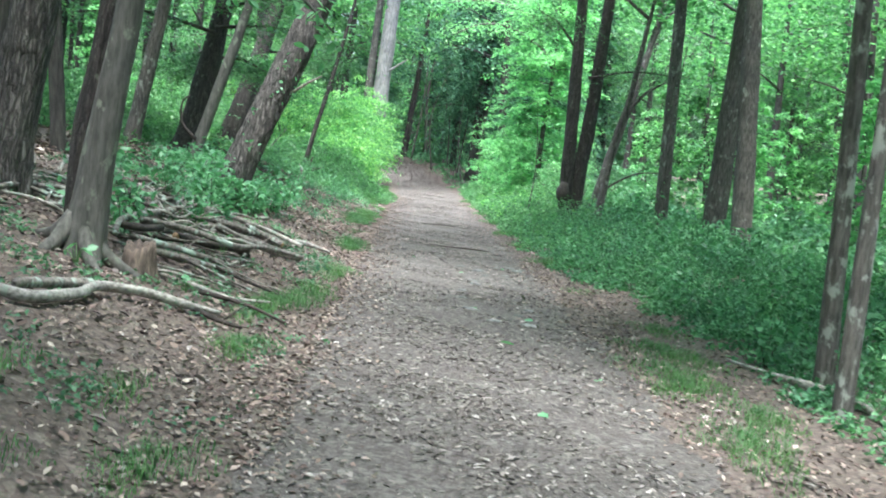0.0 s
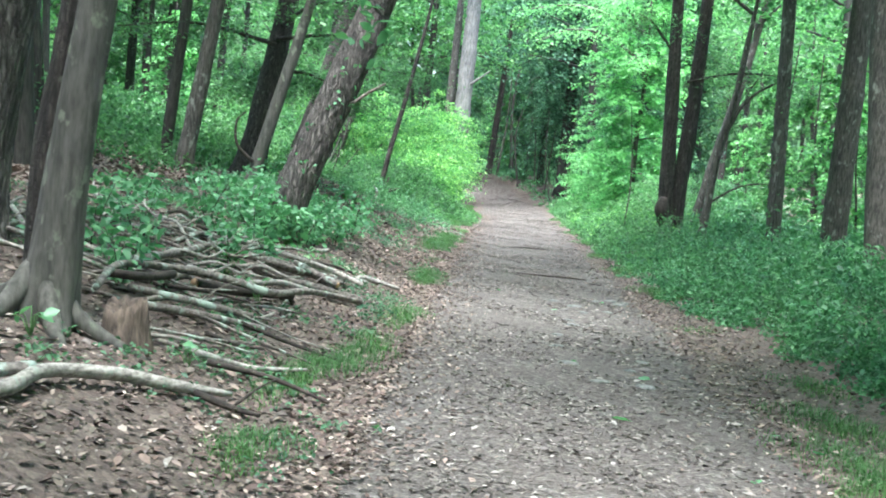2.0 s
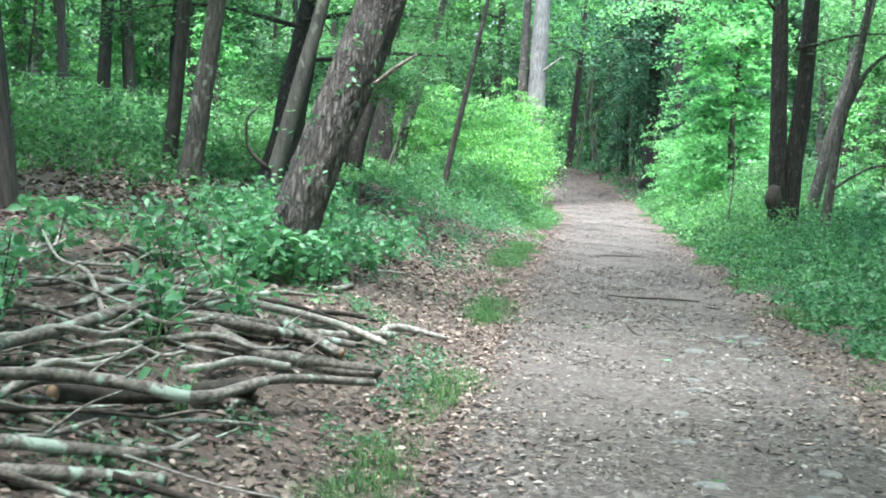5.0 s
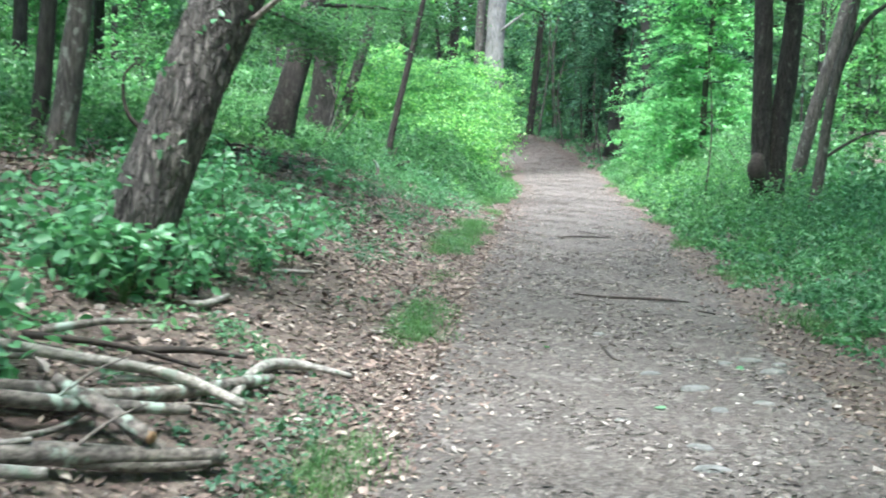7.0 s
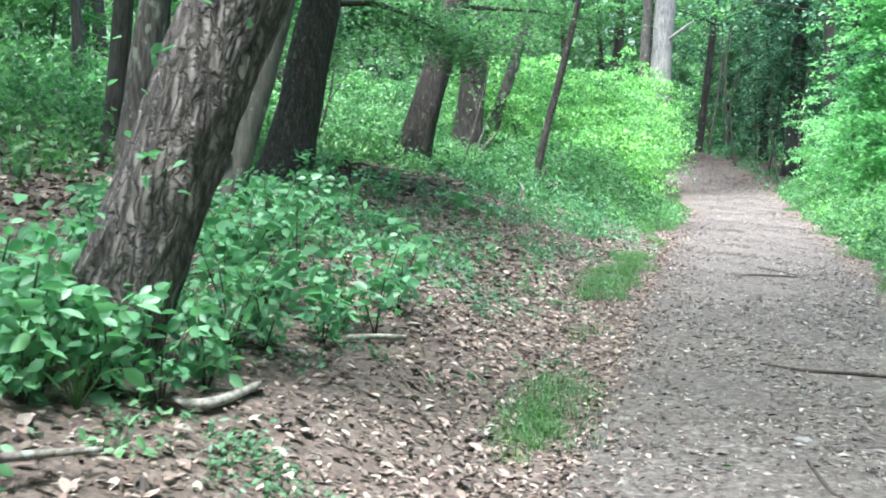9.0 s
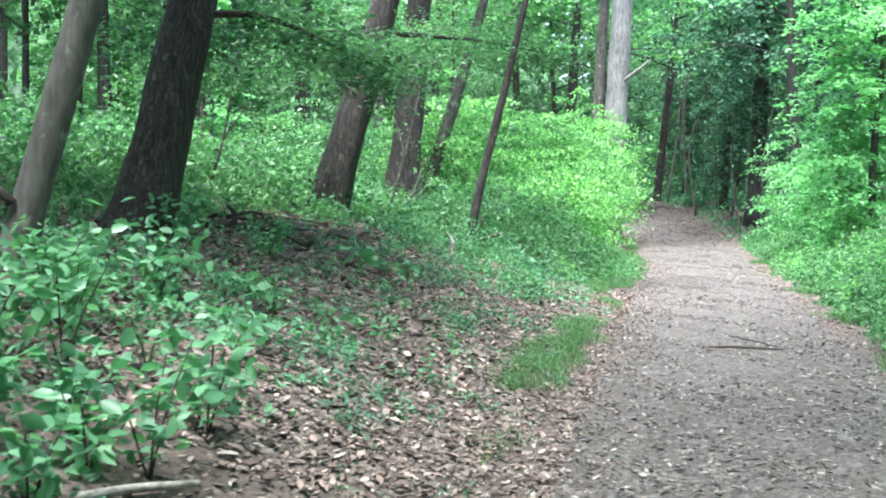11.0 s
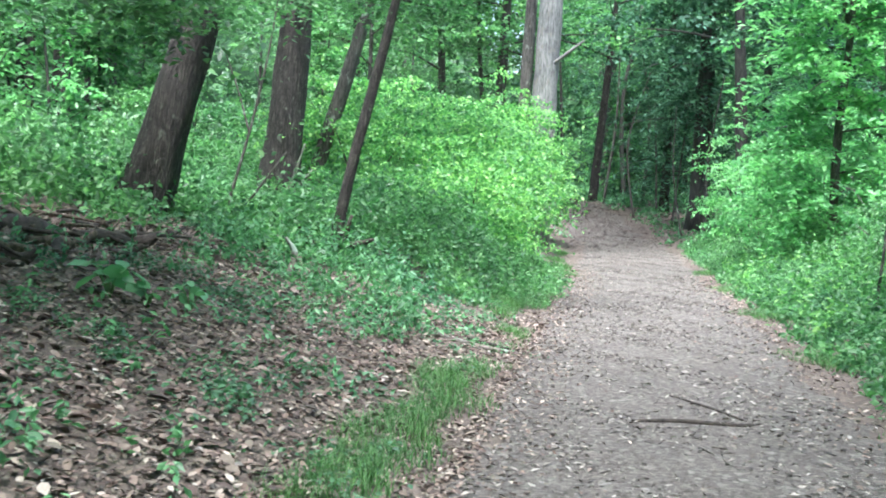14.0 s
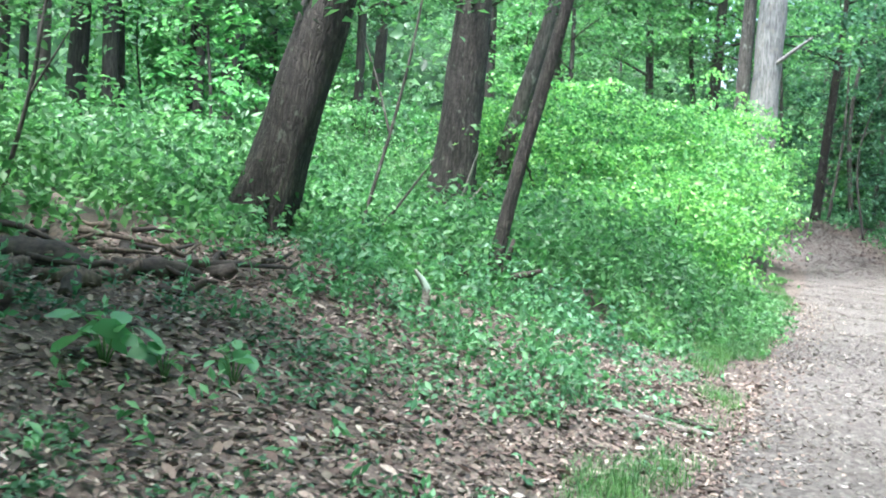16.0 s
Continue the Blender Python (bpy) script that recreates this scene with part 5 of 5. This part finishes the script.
branch([(-2.10, 3.61, 0.36, 0.025), (-1.89, 3.59, 0.28, 0.023)], DARKWOOD, "short dark stick at the foot of a heap", HEAP)
branch([(-3.45, 2.38, 0.83, 0.023), (-3.70, 3.40, 0.91, 0.025), (-3.50, 3.88, 0.85, 0.024)], PALEWOOD, "pale branch at the back of a heap", HEAP)
branch([(-3.20, 1.87, 0.86, 0.018), (-3.42, 2.94, 0.92, 0.021), (-3.49, 3.56, 0.95, 0.015)], DEADWOOD, GREYB, HEAP)
for k in range(64):
    x, y = rng.uniform(-3.7, -1.8) , rng.uniform(0.3, 6.2)
    a0, l0, r0 = rng.normal(1.0, 0.45), rng.uniform(0.3, 1.0), rng.uniform(0.007, 0.024)
    dx, dy = math.cos(a0) * l0, math.sin(a0) * l0
    pts = [(x + dx * f, y + dy * f, float(land(x + dx * f, y + dy * f)) + r0 + 0.09 * rng.uniform(0, 1), r0 * (1 - 0.5 * f)) for f in (0, 0.5, 1)]
    branch(pts, (DEADWOOD, DARKWOOD, DEADWOOD, PALEWOOD)[k % 4], ("thin grey branch in a heap", "thin dark branch in a heap", "thin grey branch in a heap", "thin pale branch in a heap")[k % 4], HEAP, sides=7)
for k in range(44):
    x, y = rng.uniform(-4.1, -2.5), rng.uniform(0.9, 4.6)
    a0, l0, r0 = rng.choice([0.3, 1.0, 1.5, 2.2]) + rng.normal(0, 0.3), rng.uniform(0.4, 1.2), rng.uniform(0.012, 0.03)
    dx, dy, lift = math.cos(a0) * l0, math.sin(a0) * l0, rng.uniform(0.02, 0.16)
    pts = [(x + dx * f + rng.normal(0, 0.03), y + dy * f, float(land(x + dx * f, y + dy * f)) + r0 + lift * w, r0 * (1 - 0.5 * f)) for f, w in ((0, 0.2), (0.35, 1), (0.7, 0.8), (1, 1.3))]
    branch(pts, (DEADWOOD, PALEWOOD)[k % 2], ("crooked grey branch with lichen in a heap", "crooked bleached branch in a heap")[k % 2], HEAP, sides=7)
branch([(-0.01, 17.77, 0.02, 0.012), (0.26, 17.84, 0.025, 0.018), (0.55, 17.83, 0.025, 0.016), (0.77, 17.87, 0.02, 0.007)], DARKWOOD, "dark stick lying across the path")
branch([(0.28, 18.91, 0.02, 0.008), (0.53, 18.47, 0.02, 0.012), (0.72, 18.05, 0.02, 0.008)], DARKWOOD, "thin dark twig beside a stick on the path")
branch([(0.07, 11.72, 0.02, 0.008), (0.38, 11.54, 0.025, 0.012), (0.62, 11.55, 0.025, 0.011), (0.88, 11.51, 0.025, 0.012), (1.10, 11.45, 0.02, 0.007)], DARKWOOD, "long thin dark stick lying across the path")
branch([(0.20, 9.06, 0.02, 0.009), (0.26, 8.54, 0.02, 0.011), (0.31, 8.44, 0.02, 0.007)], DARKWOOD, "crooked twig on the path")
branch([(1.12, 10.94, 0.01, 0.012), (1.26, 10.79, 0.01, 0.010)], DARKWOOD, "short dark twig on the path")
branch([(-2.28, 9.50, 0.41, 0.020), (-2.20, 9.79, 0.38, 0.018), (-2.08, 10.07, 0.34, 0.014)], PALEWOOD, "short pale stick on brown leaves")
branch([(-2.37, 7.49, 0.45, 0.016), (-2.29, 7.68, 0.42, 0.023), (-2.27, 8.13, 0.41, 0.018)], PALEWOOD, "pale broken stick under the leaning tree")
branch([(-1.46, 20.91, 0.12, 0.014), (-1.07, 20.95, 0.03, 0.016)], DARKWOOD, "dark stick at the path's edge")
branch([(-1.71, 20.50, 0.19, 0.022), (-1.35, 20.65, 0.08, 0.029), (-1.05, 20.76, 0.03, 0.018)], DEADWOOD, "grey log lying at the path's edge")
branch([(-4.66, 17.9, 1.06, 0.07), (-4.42, 18.3, 1.03, 0.09), (-4.3, 18.6, 1.0, 0.05)], DARKWOOD, "rotten brown log on top of the bank", name="rotten_log", sides=14)
branch([(-4.25, 18.7, 1.0, 0.04), (-4.1, 19.0, 0.97, 0.055), (-4.0, 19.25, 0.93, 0.03)], DARKWOOD, "crumbling dark log end on top of the bank", name="rotten_log", sides=14)
for k in range(30):
    x, y, a0, l0 = rng.uniform(-5.2, -4.1), rng.uniform(17.0, 20.6), rng.uniform(0, 3.1), rng.uniform(0.25, 0.7)
    dx, dy = math.cos(a0) * l0, math.sin(a0) * l0
    branch([(x + dx * f, y + dy * f, float(land(x + dx * f, y + dy * f)) + 0.03 + 0.08 * rng.uniform(0, 1), 0.02 * (1.1 - 0.6 * f)) for f in (0, 0.5, 1)], (DARKWOOD, ROTWOOD)[k % 2], "broken dark stick among rotten logs", "sticks on the bank", sides=7)
for k in range(22):
    x, y, a0, l0, r0 = rng.uniform(-5.3, -3.9), rng.uniform(16.9, 19.6), rng.uniform(0.2, 2.4), rng.uniform(0.12, 0.38), rng.uniform(0.022, 0.055)
    dx, dy = math.cos(a0) * l0, math.sin(a0) * l0
    branch([(x, y, 0, r0 * 0.7), (x + dx * 0.5, y + dy * 0.5, 0, r0), (x + dx, y + dy, float(land(x + dx, y + dy)) + rng.uniform(0.02, 0.12), r0 * 0.5)], (DARKWOOD, ROTWOOD, DARKWOOD)[k % 3], "broken chunk of rotten dark wood on the bank", "rotten wood on the bank", name="rotten_log", sides=8)
for x, y, h, m in ((-4.75, 17.5, 0.26, DARKWOOD), (-4.35, 17.4, 0.22, ROTWOOD), (-3.05, 20.6, 0.36, DEADWOOD)):
    branch([(x, y, 0, 0.035), (x + 0.03, y + 0.03, float(land(x, y)) + h * 0.6, 0.03), (x - 0.05, y, float(land(x, y)) + h, 0.012)], m, "short broken stub standing in the litter", name="broken_stub", sides=8)
branch([(-5.0, 17.3, 1.1, 0.05), (-4.7, 17.7, 1.05, 0.06), (-4.55, 18.2, 1.05, 0.03)], DARKWOOD, "dark rotten log on top of the bank", name="rotten_log", sides=12)
branch([(-4.15, 19.3, 0.98, 0.018), (-4.0, 19.6, 0.99, 0.022), (-3.85, 20.2, 0.95, 0.01)], DARKWOOD, "dark crooked branch beside a rotten log")
branch([(-5.1, 18.3, 1.15, 0.022), (-4.9, 18.6, 1.2, 0.02), (-4.6, 18.7, 1.1, 0.012)], DARKWOOD, "dark branch beside a rotten log")
branch([(2.58, 1.6, 0.03, 0.010), (2.73, 0.98, 0.04, 0.020), (2.95, 0.45, 0.05, 0.034), (3.12, -0.1, 0.05, 0.03), (3.06, -0.8, 0.04, 0.016)], PALEWOOD, "long grey fallen branch in the weeds beside the path", sides=12)
branch([(-5.5, 29.0, 1.0, 0.03), (-5.25, 28.7, 1.5, 0.025), (-5.0, 28.5, 2.1, 0.01)], PALEWOOD, "pale splintered branch leaning by a trunk")
branch([(-5.45, 28.9, 1.0, 0.02), (-5.15, 28.6, 1.4, 0.015), (-4.9, 28.6, 1.7, 0.006)], PALEWOOD, "thin pale branch leaning by a trunk")

# fresh green leaves dropped on the path
for k, (x, y) in enumerate(((1.59, 1.1), (1.79, 1.11), (1.22, -0.14), (0.99, 2.8), (0.55, 1.15), (0.47, 3.45), (1.1, 8.45), (0.47, 7.04), (1.69, 0.71), (0.63, -1.57), (-0.2, 8.82))):
    c = np.array([x, y, float(path_z(x, y)) + 0.016])
    tagged(new("fallen_leaf", leaves("fallen_leaf", [c], 0.11, LEAF_SHRUB, 0.97, 0.6, 0.12, True)), "fresh pale green leaf dropped on the path", "leaf", "green leaves on the path")

# stump with a ragged top
stump = thing("stump", (-2.30, 0.30, float(land(-2.3, 0.3))), "rotten brown tree stump with a ragged top", "stump")
sa = np.linspace(0, 2 * math.pi, 28, endpoint=False)
rows = []
z0 = float(land(-2.3, 0.3))
for hgt, rad in ((-0.08, 0.165), (0.0, 0.145), (0.08, 0.128), (0.16, 0.12), (0.225, 0.112), (0.215, 0.075), (0.17, 0.03)):
    jag = 0.022 * np.sin(sa * 5 + 1) * np.sin(sa * 3) + 0.012 * np.sin(sa * 11) + 0.03 * np.sin(sa + 0.6)
    rr = rad * (1 + 0.07 * np.sin(sa * 7 + hgt * 14) + 0.10 * np.sin(sa * 3 + hgt * 5) + 0.035 * np.sin(sa * 13))
    rows.append(np.stack([-2.30 + rr * np.cos(sa), 0.30 + rr * np.sin(sa), z0 + hgt + jag * (hgt > 0.12)], 1))
sf = [(i * 28 + j, i * 28 + (j + 1) % 28, (i + 1) * 28 + (j + 1) % 28, (i + 1) * 28 + j) for i in range(6) for j in range(28)] + [tuple(range(168, 196))]
part("wood", mesh_of("wood", np.vstack(rows), sf, ROTWOOD, True), stump)

# stones bedded in the path
for k in range(22):
    x, y, r = (0.70, 7.65, 0.09) if k == 0 else (1.2, 8.75, 0.07) if k == 1 else (rng.uniform(0.2, 1.4), rng.uniform(1.5, 10.5), rng.uniform(0.03, 0.08))
    a = np.linspace(0, 2 * math.pi, 12, endpoint=False)
    rr = r * (1 + 0.2 * np.sin(2 * a + k) + 0.1 * np.sin(5 * a + 2 * k))
    z0 = float(path_z(x, y))
    v = np.vstack([np.stack([x + s * rr * np.cos(a), y + 0.8 * s * rr * np.sin(a), np.full(12, z0 + h * r)], 1) for s, h in ((1.0, -0.3), (0.98, 0.0), (0.8, 0.16), (0.4, 0.24))])
    f = [(i * 12 + j, i * 12 + (j + 1) % 12, (i + 1) * 12 + (j + 1) % 12, (i + 1) * 12 + j) for i in range(3) for j in range(12)] + [tuple(range(36, 48))]
    tagged(new("stone", mesh_of("stone", v, f, STONE, True)), "flat grey stone bedded in the path", "stone", "stones in the path")
